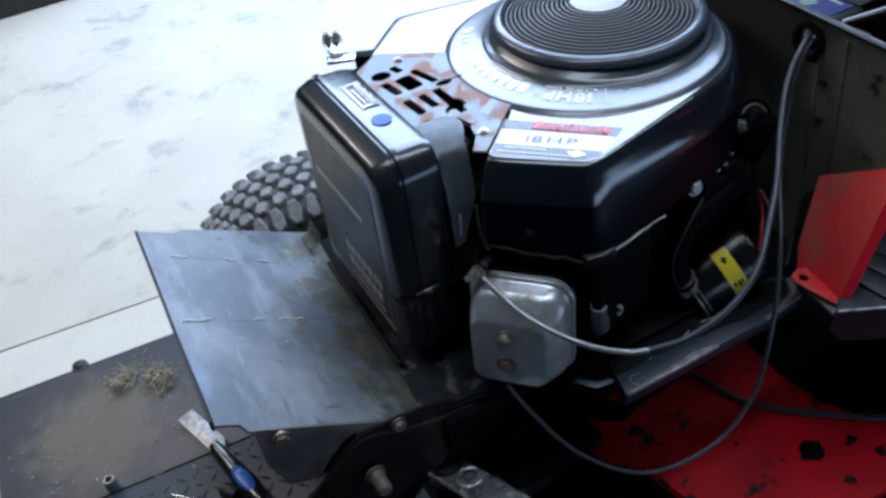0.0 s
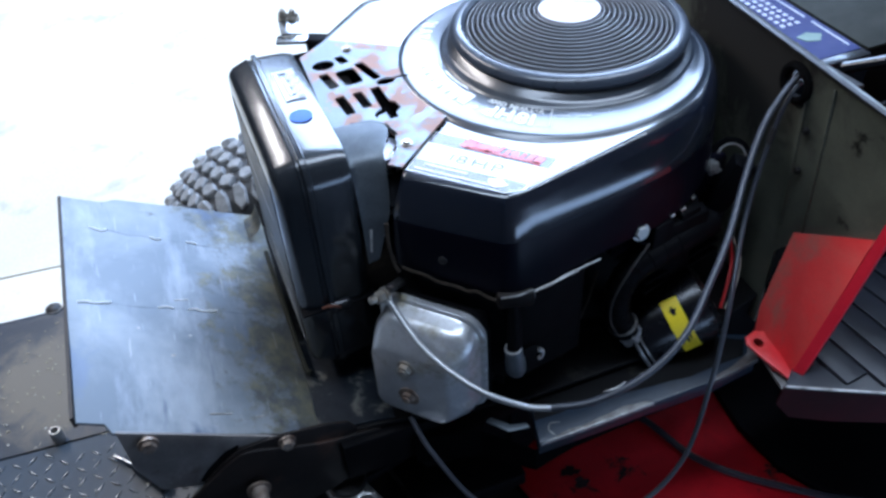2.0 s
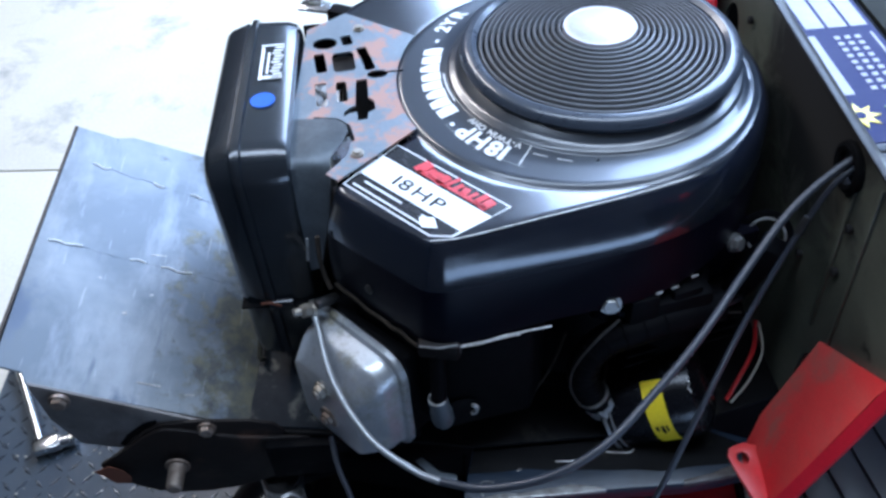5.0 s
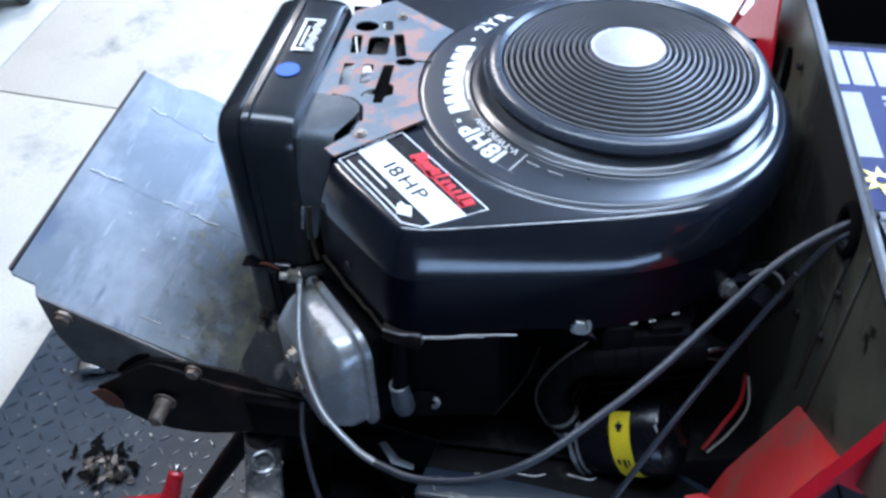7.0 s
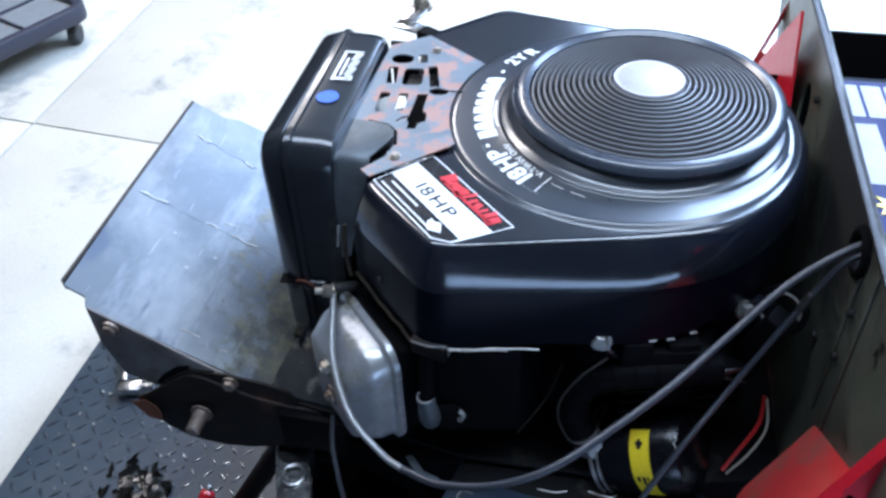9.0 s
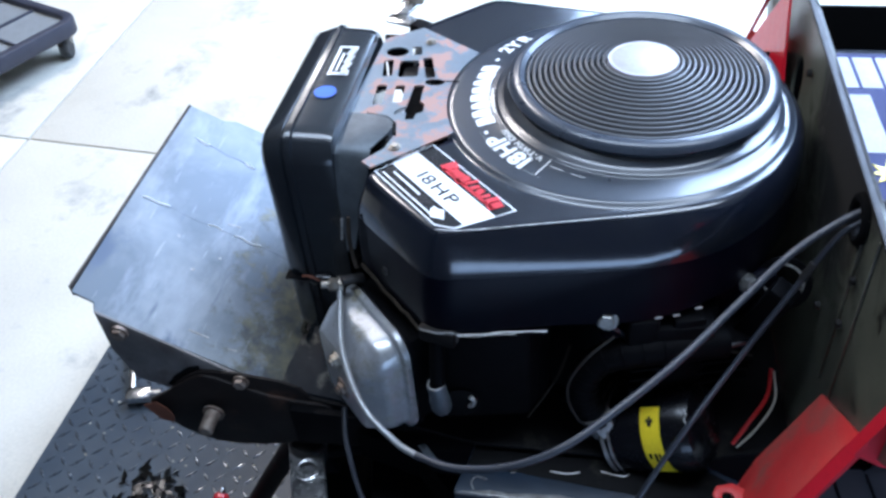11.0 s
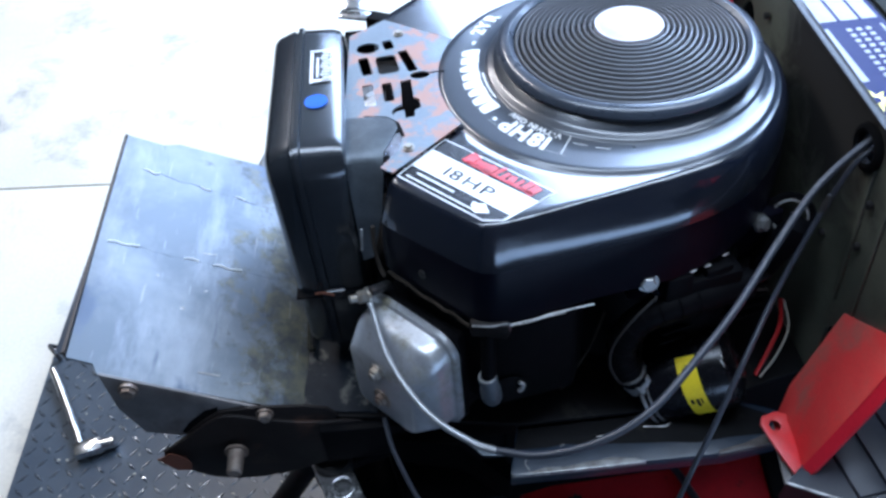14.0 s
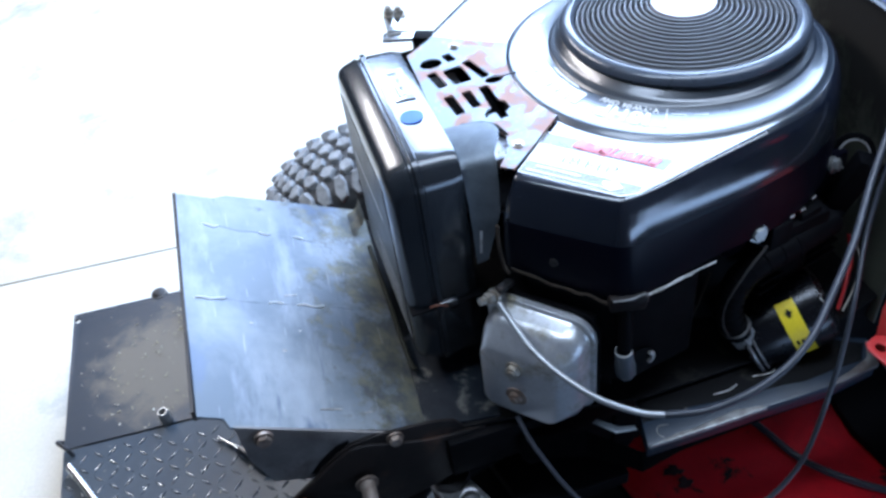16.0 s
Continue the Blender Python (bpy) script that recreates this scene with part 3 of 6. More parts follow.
part("tie_cap", lathe([(0.0, 0.011), (0.006, 0.0105), (0.0115, 0.007), (0.0148, 0.0015), (0.0155, -0.005)], pose(-0.672, 0.67, TABLE - 0.003), 24), STEEL_DARK, table, "dark tie-down cap")
part("tie_rim", ring_tube(0.0135, 0.0012, pose(-0.672, 0.67, TABLE + 0.0015), 28, 6), OILY_GREY, table)

ARM_STEEL = surface("scraped oily steel", (0.34, 0.34, 0.34), 0.3, 0.7, second=(0.05, 0.05, 0.052), stain=38, amount=0.9, wear=(0.75, 0.75, 0.73), wear_low=0.53, wear_high=0.62, wear_scale=45, bump=0.3)
# ---- tractor chassis: sloped cover plate, frame, firewall ----
chassis = thing("tractor_chassis", (0, 0, TABLE + 0.2), "stripped garden tractor chassis of worn grey steel plate", "tractor frame")
PLATE = axes((-0.417, 0.002, -0.191), (0.864, 0.0, -0.503), (0.06, 0.99, 0.04))


def on_plate(p):
    q = PLATE.inverted() @ Vector(p)
    return (q.x, q.y)


plate_outline = [on_plate(p) for p in ((-0.487, 0.146, -0.139), (-0.490, -0.138, -0.152), (-0.471, -0.139, -0.162), (-0.4675, -0.148, -0.166),
                                       (-0.312, -0.146, -0.262), (-0.300, 0.165, -0.249), (-0.44, 0.155, -0.168), (-0.452, 0.147, -0.16))]
part("cover_plate", prism(plate_outline, PLATE, 0.003, 0.0008), STEEL_PLATE, chassis, "scuffed blue-grey sheet steel cover")
part("plate_lip", block((0.012, 0.28, 0.003), PLATE @ pose(-0.083, 0.004, -0.005, 0, 60, 0)), STEEL_DARK, chassis)
part("engine_pan", prism([(-0.309, -0.150), (-0.309, 0.165), (0.1468, 0.16), (0.1468, -0.16), (0.05, -0.185), (-0.12, -0.185), (-0.24, -0.16)], pose(0, 0, -0.2635), 0.004, 0.001), PAN_BLACK, chassis, "oily black engine pan")
part("box_sill", sweep([(-0.306, 0.10, -0.247), (-0.307, 0.02, -0.249), (-0.308, -0.07, -0.2515), (-0.3045, -0.082, -0.2525)], 0.0026, 8), OLIVE_DULL, chassis, "grimy folded sill under the air cleaner")
tab = bmesh.new()
for k in range(7):
    a = radians(15 * k)
    for y in (0.118, 0.152):
        tab.verts.new((-0.318 + 0.016 * math.sin(a), y + 0.004 * k / 7, -0.236 + 0.018 * (1 - math.cos(a))))
tab.verts.ensure_lookup_table()
for k in range(6):
    tab.faces.new((tab.verts[2 * k], tab.verts[2 * k + 1], tab.verts[2 * k + 3], tab.verts[2 * k + 2]))
bmesh.ops.solidify(tab, geom=tab.faces[:], thickness=0.0015)
part("curled_tab", tab, STEEL_PLATE, chassis, "curled pale sheet tab")
for cx, cy, cz, w, h, turn in ((-0.417, -0.061, -0.196, 0.004, 0.003, 20), (-0.39, -0.126, -0.2153, 0.02, 0.0016, 2), (-0.36, -0.128, -0.233, 0.008, 0.0012, 10), (-0.4, 0.012, -0.2005, 0.014, 0.0014, 12), (-0.44, -0.03, -0.181, 0.0025, 0.002, 0), (-0.40, -0.035, -0.204, 0.003, 0.002, 40)):
    x, y = on_plate((cx, cy, cz))
    part("scrape", block((w, h, 0.0005), PLATE @ pose(x, y, 0.0003, 0, 0, turn)), BARE_EDGE, chassis, "bright scraped mark")
# two thin wrinkles pressed up across the plate, crest highlights painted white
wrinkle_rng = random.Random(5)
for run, glints in (((-0.47, 0.1017, -0.36, 0.098), ((0.05, 0.2), (0.5, 0.62), (0.8, 0.9))), ((-0.482, -0.003, -0.335, 0.002), ((0.02, 0.2), (0.42, 0.5), (0.6, 0.78)))):
    x0, y0, x1, y1 = run
    crest = []
    for k in range(25):
        x, y = x0 + (x1 - x0) * k / 24, y0 + (y1 - y0) * k / 24 + wrinkle_rng.uniform(-0.0016, 0.0016)
        z = -0.191 - 0.5822 * (x + 0.417) + 0.0757 * (y - 0.002)
        px, py = on_plate((x, y, z))
        crest.append(PLATE @ Vector((px, py, -0.0003 - 0.0004 * wrinkle_rng.random())))
    part("wrinkle", sweep(crest, 0.0008, 6, 2), STEEL_PLATE, chassis, "thin pressed wrinkle")
    for a, b in glints:
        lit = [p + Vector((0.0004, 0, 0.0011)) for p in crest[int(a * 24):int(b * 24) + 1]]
        part("crest_glint", sweep(lit, 0.0009, 5, 2), LABEL_WHITE, chassis, "white painted highlight on the crest")
SIDE = axes((0, -0.152, 0), (1, 0, 0), (0, 0, 1))
flange = [(-0.4675, -0.1675), (-0.467, -0.217), (-0.455, -0.256), (-0.425, -0.268), (-0.402, -0.256), (-0.387, -0.24), (-0.330, -0.285), (-0.22, -0.287), (-0.22, -0.266), (-0.311, -0.2625)]
part("side_flange", prism(flange, SIDE, 0.003, 0.0008), FLANGE_GREY, chassis, "grey sheet flange with rusty bolts")
bracket = [(-0.452, -0.286), (-0.433, -0.316), (-0.403, -0.339), (-0.354, -0.343), (-0.3, -0.328), (-0.262, -0.297), (-0.25, -0.268), (-0.311, -0.262), (-0.345, -0.25), (-0.375, -0.237), (-0.39, -0.24), (-0.431, -0.272)]
bracket = [tuple(0.75 * a + 0.25 * b for a, b in zip(bracket[k], bracket[(k + j) % len(bracket)])) for k in range(len(bracket)) for j in (-1, 1)]
part("guard_top", prism([(-0.4441, -0.2841), (-0.4202, -0.2639), (-0.412, -0.2548), (-0.3992, -0.2442), (-0.385, -0.2351), (-0.3647, -0.234), (-0.344, -0.2344), (-0.308, -0.2401), (-0.2896, -0.2467), (-0.2816, -0.2603), (-0.3105, -0.3014), (-0.38, -0.3)], axes((0, -0.1554, 0), (1, 0, 0), (0, 0, 1)), 0.003, 0.0008), GUARD_BLACK, chassis, "rounded rusty top of the guard")
# thin black crescent paints the gap's shade on the flange
part("guard_gap", prism([(-0.4237, -0.2612), (-0.4138, -0.2484), (-0.3962, -0.2338), (-0.3838, -0.2305), (-0.385, -0.2351), (-0.3992, -0.2442), (-0.412, -0.2548), (-0.4202, -0.2639)], axes((0, -0.1526, 0), (1, 0, 0), (0, 0, 1)), 0.0006), VOID_BLACK, chassis, "black crescent painted for the gap over the guard")
part("pulley_guard", prism(bracket, axes((0, -0.1585, 0), (1, 0, 0), (0, 0, 1)), 0.004, 0.001), GUARD_BLACK, chassis, "rounded black guard with a rusty tip")
part("rusty_tip", prism([(-0.4525, -0.2855), (-0.440, -0.306), (-0.427, -0.309), (-0.424, -0.298), (-0.428, -0.287), (-0.437, -0.2785)], axes((0, -0.1626 - 0.0003, 0), (1, 0, 0), (0, 0, 1)), 0.0006), RUST, chassis, "brown rusted patch")
for at, r, h, shank in (((-0.4485, -0.1555, -0.189), 0.0065, 0.005, 0), ((-0.3445, -0.1562, -0.2435), 0.006, 0.006, 0)):
    part("flange_bolt", bolt(at, (0, -1, 0), r, h, 1.3, shank), RUSTY_BOLT, chassis, "rusty hexagon bolt")
sleeve = rod((-0.3795, -0.1625, -0.286), (-0.3795, -0.187, -0.286), 0.0075, 0.007, 22, bevel=0.0015)
lathe([(0.0, 0.0), (0.0108, 0.0), (0.0108, 0.002), (0.0, 0.002)], Matrix.Translation((-0.3795, -0.1628, -0.286)) @ Vector((0, -1, 0)).to_track_quat("Z", "Y").to_matrix().to_4x4(), 20, sleeve)
part("guard_bolt", sleeve, RUSTY_BOLT, chassis, "thick rusty bolt end")
part("side_rail", prism([(-0.30, -0.268), (-0.12, -0.276), (-0.10, -0.30), (-0.17, -0.315), (-0.30, -0.318)], axes((0, -0.166, 0), (1, 0, 0), (0, 0, 1)), 0.02, 0.002), BLACK_DULL, chassis)
rail_top = [(-0.135, -0.228), (-0.122, -0.178), (0.06, -0.172), (0.11, -0.196), (0.098, -0.225), (0.05, -0.231)]
part("frame_rail", prism(rail_top, pose(0, 0, -0.2725), 0.018, 0.0012), RAIL_BLUE, chassis, "blue-black painted rail with chipped edges")
# black strip paints the engine pan's shade on the rail's inner half
part("rail_shade", prism([(-0.1285, -0.2045), (-0.1, -0.206), (-0.083, -0.2045), (-0.064, -0.2075), (-0.04, -0.2095), (-0.012, -0.213), (0.008, -0.2145), (0.029, -0.218), (0.06, -0.2165), (0.089, -0.217), (0.103, -0.2), (0.06, -0.174), (-0.121, -0.18)], pose(0, 0, -0.2721), 0.003, 0.0006), PAN_BLACK, chassis, "engine pan's shade painted on the rail")
part("rail_edge", prism([(-0.1345, -0.2292), (-0.09, -0.2302), (-0.045, -0.2308), (-0.018, -0.2305), (-0.024, -0.2265), (-0.034, -0.2245), (-0.046, -0.2222), (-0.056, -0.2235), (-0.069, -0.2242), (-0.088, -0.2262), (-0.104, -0.2248), (-0.119, -0.2274)], pose(0, 0, -0.2721), 0.005, 0.0006), BARE_EDGE, chassis, "bare worn steel edge")
part("rail_end", prism([(0.045, -0.2318), (0.1, -0.2262), (0.1125, -0.2), (0.106, -0.1985), (0.095, -0.2155), (0.07, -0.2235), (0.045, -0.2275)], pose(0, 0, -0.2719), 0.006, 0.001), FLANGE_GREY, chassis, "scraped grey rail end")
skirt_run = [(-0.235, -0.171), (-0.175, -0.186), (-0.137, -0.2255), (-0.1, -0.2265), (-0.02, -0.2285), (0.052, -0.2285)]
skirt_sheet = bmesh.new()
tops = [skirt_sheet.verts.new((x, y, -0.2845)) for x, y in skirt_run]
lows = [skirt_sheet.verts.new((x, y - 0.002, -0.2845 - d)) for (x, y), d in zip(skirt_run, (0.034, 0.038, 0.03, 0.014, 0.006, 0.006))]
for k in range(5):
    skirt_sheet.faces.new((tops[k], tops[k + 1], lows[k + 1], lows[k]))
bmesh.ops.solidify(skirt_sheet, geom=skirt_sheet.faces[:], thickness=0.003)
part("rail_skirt", skirt_sheet, BLACK_DULL, chassis, "dull black sheet under the rail", 0)
part("side_shield", block((0.13, 0.004, 0.2), pose(0.1, 0.168, -0.17), 0.001), BLACK_DULL, chassis)
for line in ([(-0.118, -0.226, -0.2722), (-0.121, -0.219, -0.2722), (-0.117, -0.213, -0.2722), (-0.108, -0.2145, -0.2722)], [(-0.088, -0.206, -0.2722), (-0.084, -0.2045, -0.2722)], [(-0.055, -0.2005, -0.2722), (-0.04, -0.2015, -0.2722), (-0.03, -0.1985, -0.2722)], [(-0.012, -0.196, -0.2722), (0.006, -0.1985, -0.2722), (0.012, -0.1955, -0.2722)]):
    part("paint_chip", sweep(line, 0.0006, 6), BARE_EDGE, chassis, "chipped bare line")
part("cross_tube", rod((-0.292, -0.135, -0.312), (-0.47, -0.065, -0.67), 0.0125), BLACK_DULL, chassis)
part("cross_tube", rod((-0.30, -0.13, -0.30), (-0.335, 0.10, -0.46), 0.011), BLACK_DULL, chassis)
part("axle_beam", block((0.07, 0.62, 0.06), pose(-0.27, 0.06, -0.47), 0.008), BLACK_DULL, chassis)
part("steering_arm", block((0.034, 0.135, 0.012), axes((-0.285, -0.198, -0.349), (0.93, 0.34, 0), (0.34, -0.93, 0.11)), 0.004), ARM_STEEL, chassis, "scraped bright steel arm")
part("arm_bush", rod((-0.303, -0.149, -0.372), (-0.300, -0.146, -0.343), 0.019), STEEL_DARK, chassis)
part("arm_boss", ring_tube(0.011, 0.003, pose(-0.291, -0.18, -0.3435), 28, 8), ARM_STEEL, chassis, "round boss on the arm")
part("arm_bolt", bolt((-0.267, -0.246, -0.336), (0.0, 0.1, 0.99), 0.007, 0.004, 1.4), STEEL_DARK, chassis)
part("drag_link", rod((-0.30, -0.12, -0.40), (-0.13, -0.10, -0.36), 0.008), BLACK_DULL, chassis)
part("belt_cover", block((0.2, 0.26, 0.1), pose(-0.19, 0.01, -0.34), 0.01), BLACK_DULL, chassis)
part("lower_guard", prism([(-0.25, -0.29), (-0.06, -0.29), (-0.07, -0.345), (-0.14, -0.375), (-0.22, -0.37)], axes((0, -0.15, 0), (1, 0, 0), (0, 0, 1)), 0.02, 0.003), BLACK_DULL, chassis)
part("clutch_housing", lathe([(0, -0.53), (0.07, -0.53), (0.095, -0.515), (0.1, -0.45), (0.08, -0.38), (0.05, -0.35), (0, -0.35)], pose(-0.13, -0.02, 0), 28), BLACK_DULL, chassis)
part("drop_link", block((0.02, 0.012, 0.3), pose(-0.295, -0.11, -0.46, 12, -8, 0), 0.003), BLACK_DULL, chassis)
part("frame_side", block((0.7, 0.01, 0.11), pose(0.22, -0.15, -0.3235), 0.003), BLACK_DULL, chassis)
part("frame_side", block((0.7, 0.01, 0.09), pose(0.22, 0.15, -0.335), 0.003), BLACK_DULL, chassis)
part("belt_tray", prism([(-0.262, -0.06), (-0.12, -0.06), (-0.12, -0.175), (-0.235, -0.175)], pose(0, 0, -0.405), 0.02, 0.003), BLACK_DULL, chassis, "black tray under the belt")
apron = [(-0.3135, -0.1455), (-0.3135, -0.03), (-0.262, -0.03), (-0.246, -0.09), (-0.246, -0.1555)]
part("pan_apron", prism(apron, pose(0, 0, -0.2606), 0.0022, 0.0006), APRON_DARK, chassis, "grimy blue-black sheet apron between cover and engine")
part("pan_lip", prism([(-0.172, -0.192), (-0.157, -0.2105), (-0.138, -0.2135), (-0.1385, -0.2085), (-0.152, -0.2045), (-0.166, -0.1895)], pose(0, 0, -0.2645), 0.002, 0.0006), GREY_DUCT, chassis, "pale curved lip of the pan")
# firewall sheet in front of the battery bay
WALLP = axes((0.147, 0, 0), (0, -1, 0), (0, 0, 1))
circle = lambda cx, cy, r, n=20: [(cx + r * math.cos(2 * math.pi * k / n), cy + r * math.sin(2 * math.pi * k / n)) for k in range(n)]  # noqa: E731
oval = [(-0.103 + 0.018 * math.cos(k * math.pi / 10), -0.067 + 0.028 * math.sin(k * math.pi / 10)) for k in range(20)]
part("firewall", prism([(-0.34, 0.016), (-0.1, 0.012), (0.05, 0.006), (0.34, -0.006), (0.34, -0.05), (0.262, -0.118), (0.19, -0.165), (0.165, -0.2), (0.165, -0.3), (-0.165, -0.3), (-0.165, -0.2), (-0.19, -0.165), (-0.262, -0.118), (-0.34, -0.03)], WALLP, 0.0025, holes=[oval, circle(0.141, -0.028, 0.013)]), FIREWALL_GREY, chassis, "soiled olive-grey sheet firewall with dark oil streaks")
part("firewall_fold", prism([(-0.34, 0.016), (-0.1, 0.012), (0.05, 0.006), (0.34, -0.006), (0.34, -0.009), (0.05, 0.003), (-0.1, 0.009), (-0.34, 0.013)], WALLP @ pose(0, 0, 0.0045), 0.008, 0.001), STEEL_DARK, chassis)
for y, w in ((0.158, 0.004), (0.186, 0.003)):
    part("fold_ridge", block((w, 0.15, 0.002), WALLP @ pose(y, -0.09 + 0.15 * (y - 0.158), 0.001, 0, 0, 4), 0.0008), FIREWALL_GREY, chassis)
part("grommet", ring_tube(0.0150, 0.0042, axes((0.146, -0.139, -0.0265), (0, -1, 0), (0, 0, 1)), 32), VOID_BLACK, chassis, "black rubber grommet")
for y, z in ((-0.165, -0.06), (-0.168, -0.1), (-0.12, -0.13), (0.06, -0.03)):
    part("rivet", bolt((0.1435, y, z), (-1, 0, 0), 0.0028, 0.0018, 1.2), STEEL_DARK, chassis)

# ---- red side panels and foot rests ----
RED_FADED = surface("faded red sheet paint", (0.78, 0.02, 0.026), 0.4, second=(0.68, 0.13, 0.1), stain=9, amount=0.8, wear=(0.36, 0.13, 0.1), wear_low=0.54, wear_high=0.74, wear_scale=15, bump=0.1)


def sheet(root, name, points, faces, material, s, label, thick=0.0025):
    """A folded sheet with thickness over a few corners."""
    bm = bmesh.new()
    front = [bm.verts.new((x, y * s, z)) for x, y, z in points]
    rear = [bm.verts.new((x + thick, y * s, z - 0.4 * thick)) for x, y, z in points]
    n = len(points)
    for f in faces:
        bm.faces.new([front[k] for k in f])
        bm.faces.new([rear[k] for k in f[::-1]])
    for k in range(n):
        bm.faces.new((front[k], front[(k + 1) % n], rear[(k + 1) % n], rear[k]))
    part(name, bm, material, root, label, 30)


def side_panel(mirror, label):
    s = -1 if mirror else 1
    root = thing("side_panel", (0.1, -0.28 * s, -0.24), label, "body panel", "red side panels")
    P = [(0.1435, -0.184, -0.160), (0.104, -0.206, -0.219), (0.088, -0.224, -0.243), (0.0805, -0.262, -0.241), (0.090, -0.274, -0.238), (0.115, -0.274, -0.150), (0.130, -0.273, -0.100), (0.1435, -0.264, -0.105)]
    sheet(root, "panel_sheet", P, ((0, 1, 5, 7), (1, 2, 4, 5), (2, 3, 4), (5, 6, 7)), RED_FADED, s, "faded red sheet with a dusty middle")
    left = [(0.088, -0.2742, -0.240), (0.115, -0.2745, -0.150), (0.130, -0.2738, -0.100), (0.168, -0.273, 0.03)]
    right = [(x + 0.004, y - 0.0075, z - 0.001) for x, y, z in left]
    sheet(root, "edge_bar", left + right[::-1], ((0, 1, 6, 7), (1, 2, 5, 6), (2, 3, 4, 5)), RED_PAINT, s, "bright red edge bar")
    if mirror:
        tall = [(0.136, -0.110, -0.075), (0.132, -0.143, 0.010), (0.130, -0.205, -0.052), (0.128, -0.268, -0.118), (0.118, -0.27, -0.2), (0.125, -0.18, -0.2)]
        sheet(root, "upper_sheet", tall, ((0, 1, 2, 5), (2, 3, 4, 5)), RED_PAINT, s, "bright red upper sheet")
        return root
    back = [(0.1325, -0.2815, -0.098), (0.172, -0.2805, 0.028), (0.33, -0.28, -0.02), (0.33, -0.28, -0.11), (0.15, -0.2812, -0.108)]
    sheet(root, "side_sheet", back, ((0, 1, 2, 3, 4),), RED_PAINT, s, "darker red side sheet")
    tab_at = axes((0.083, -0.2355 * s, -0.2305), (0.15, -0.975 * s, -0.12), (0.93, 0.12 * s, -0.05))
    tab_line = [(-0.010, -0.007), (-0.004, -0.011), (0.012, -0.010), (0.052, -0.004), (0.052, 0.002), (0.02, 0.012), (-0.004, 0.02), (-0.012, 0.006)]
    part("hole_tab", prism([(x, y * s) for x, y in tab_line], tab_at, 0.0025 * s, 0.0006, holes=[circle(0.0, 0.0, 0.0048, 16)]), RED_FADED, root, "worn red tab with a bolt hole", 30)
    board = [(0.074, -0.285), (0.13, -0.316), (0.24, -0.376), (0.5, -0.376), (0.5, -0.19), (0.2, -0.19), (0.105, -0.262)]
    part("foot_board", prism([(x, y * s) for x, y in board], pose(0, 0, -0.232), 0.006, 0.0015), FOOT_BLACK, root, "black board with a worn bright edge")
    part("board_edge", sweep([(0.074, -0.286 * s, -0.2325), (0.13, -0.317 * s, -0.2325), (0.24, -0.377 * s, -0.2325)], 0.0013, 6), BARE_EDGE, root, "worn bright edge")
    for k in range(12):
        x = 0.128 + 0.027 * k
        fore = max(-0.276 - 0.55 * (x - 0.074), -0.366)
        part("rib", block((0.0248, -0.2 - fore, 0.005), pose(x, 0.5 * (fore - 0.2) * s, -0.2305, 0, 0, 6 * s), 0.0018), FOOT_BLACK, root)
    part("tray_corner", prism([(x, y * s) for x, y in ((0.083, -0.237), (0.0755, -0.282), (0.1, -0.283), (0.11, -0.25))], pose(0, 0, -0.2412), 0.003, 0.0008), FLANGE_GREY, root, "bare grey sheet corner under the tab")
    skirt = [(0.0, -0.2388), (0.45, -0.2388), (0.45, -0.272), (0.12, -0.276), (0.05, -0.281), (0.012, -0.279), (-0.002, -0.262)]
    part("board_skirt", prism(skirt, axes((0.076, -0.2835 * s, 0), (0.877, -0.481 * s, 0), (0, 0, 1)), 0.003), MAROON_DARK, root, "dark maroon skirt under the board")
    return root


side_panel(False, "faded red side panel with a ribbed black foot board")
side_panel(True, "red side panel on the far side of the tractor")

# ---- mower deck under the frame ----
deck = thing("mower_deck", (0.1, -0.25, -0.6), "oily red mower deck with black grease patches", "mower deck")
# far half added out of view to shade the table below
top_ring = [(-0.108, -0.16), (-0.12, -0.10), (-0.07, 0.24), (0.05, 0.33), (0.6, 0.34), (0.6, -0.37), (0.25, -0.38), (0.02, -0.36), (-0.06, -0.29), (-0.078, -0.2)]
part("deck_shell", loft([[(x, y, -0.483) for x, y in top_ring], [(x, y, -0.47) for x, y in top_ring]], True, True), RED_DIRTY, deck)
# deck wall set black below the red top
part("deck_wall", loft([[(x * 1.01 - 0.004, y * 1.01 - 0.002, -0.4835) for x, y in top_ring], [(x * 1.03 - 0.012, y * 1.04 - 0.008, -0.60) for x, y in top_ring]], True, True), BLACK_DULL, deck, "black deck wall")
# black sheet added where the deck goes dark behind the belt
part("deck_dark_sheet", prism([(0.158, -0.1), (0.148, -0.185), (0.156, -0.245), (0.18, -0.293), (0.24, -0.335), (0.4, -0.394), (0.6, -0.394), (0.6, -0.05), (0.15, -0.05)], pose(0, 0, -0.4575), 0.012, 0.002), BLACK_DULL, deck, "black sheet over the deck behind the belt")
# black sheet added to fill the dark gap under the deck
part("deck_gap_fill", prism([(-0.19, -0.1), (-0.06, -0.1), (-0.05, -0.33), (-0.12, -0.33)], pose(0, 0, -0.575), 0.03, 0.004), VOID_BLACK, deck, "black sheet filling the dark gap under the deck")
grease_rng = random.Random(11)
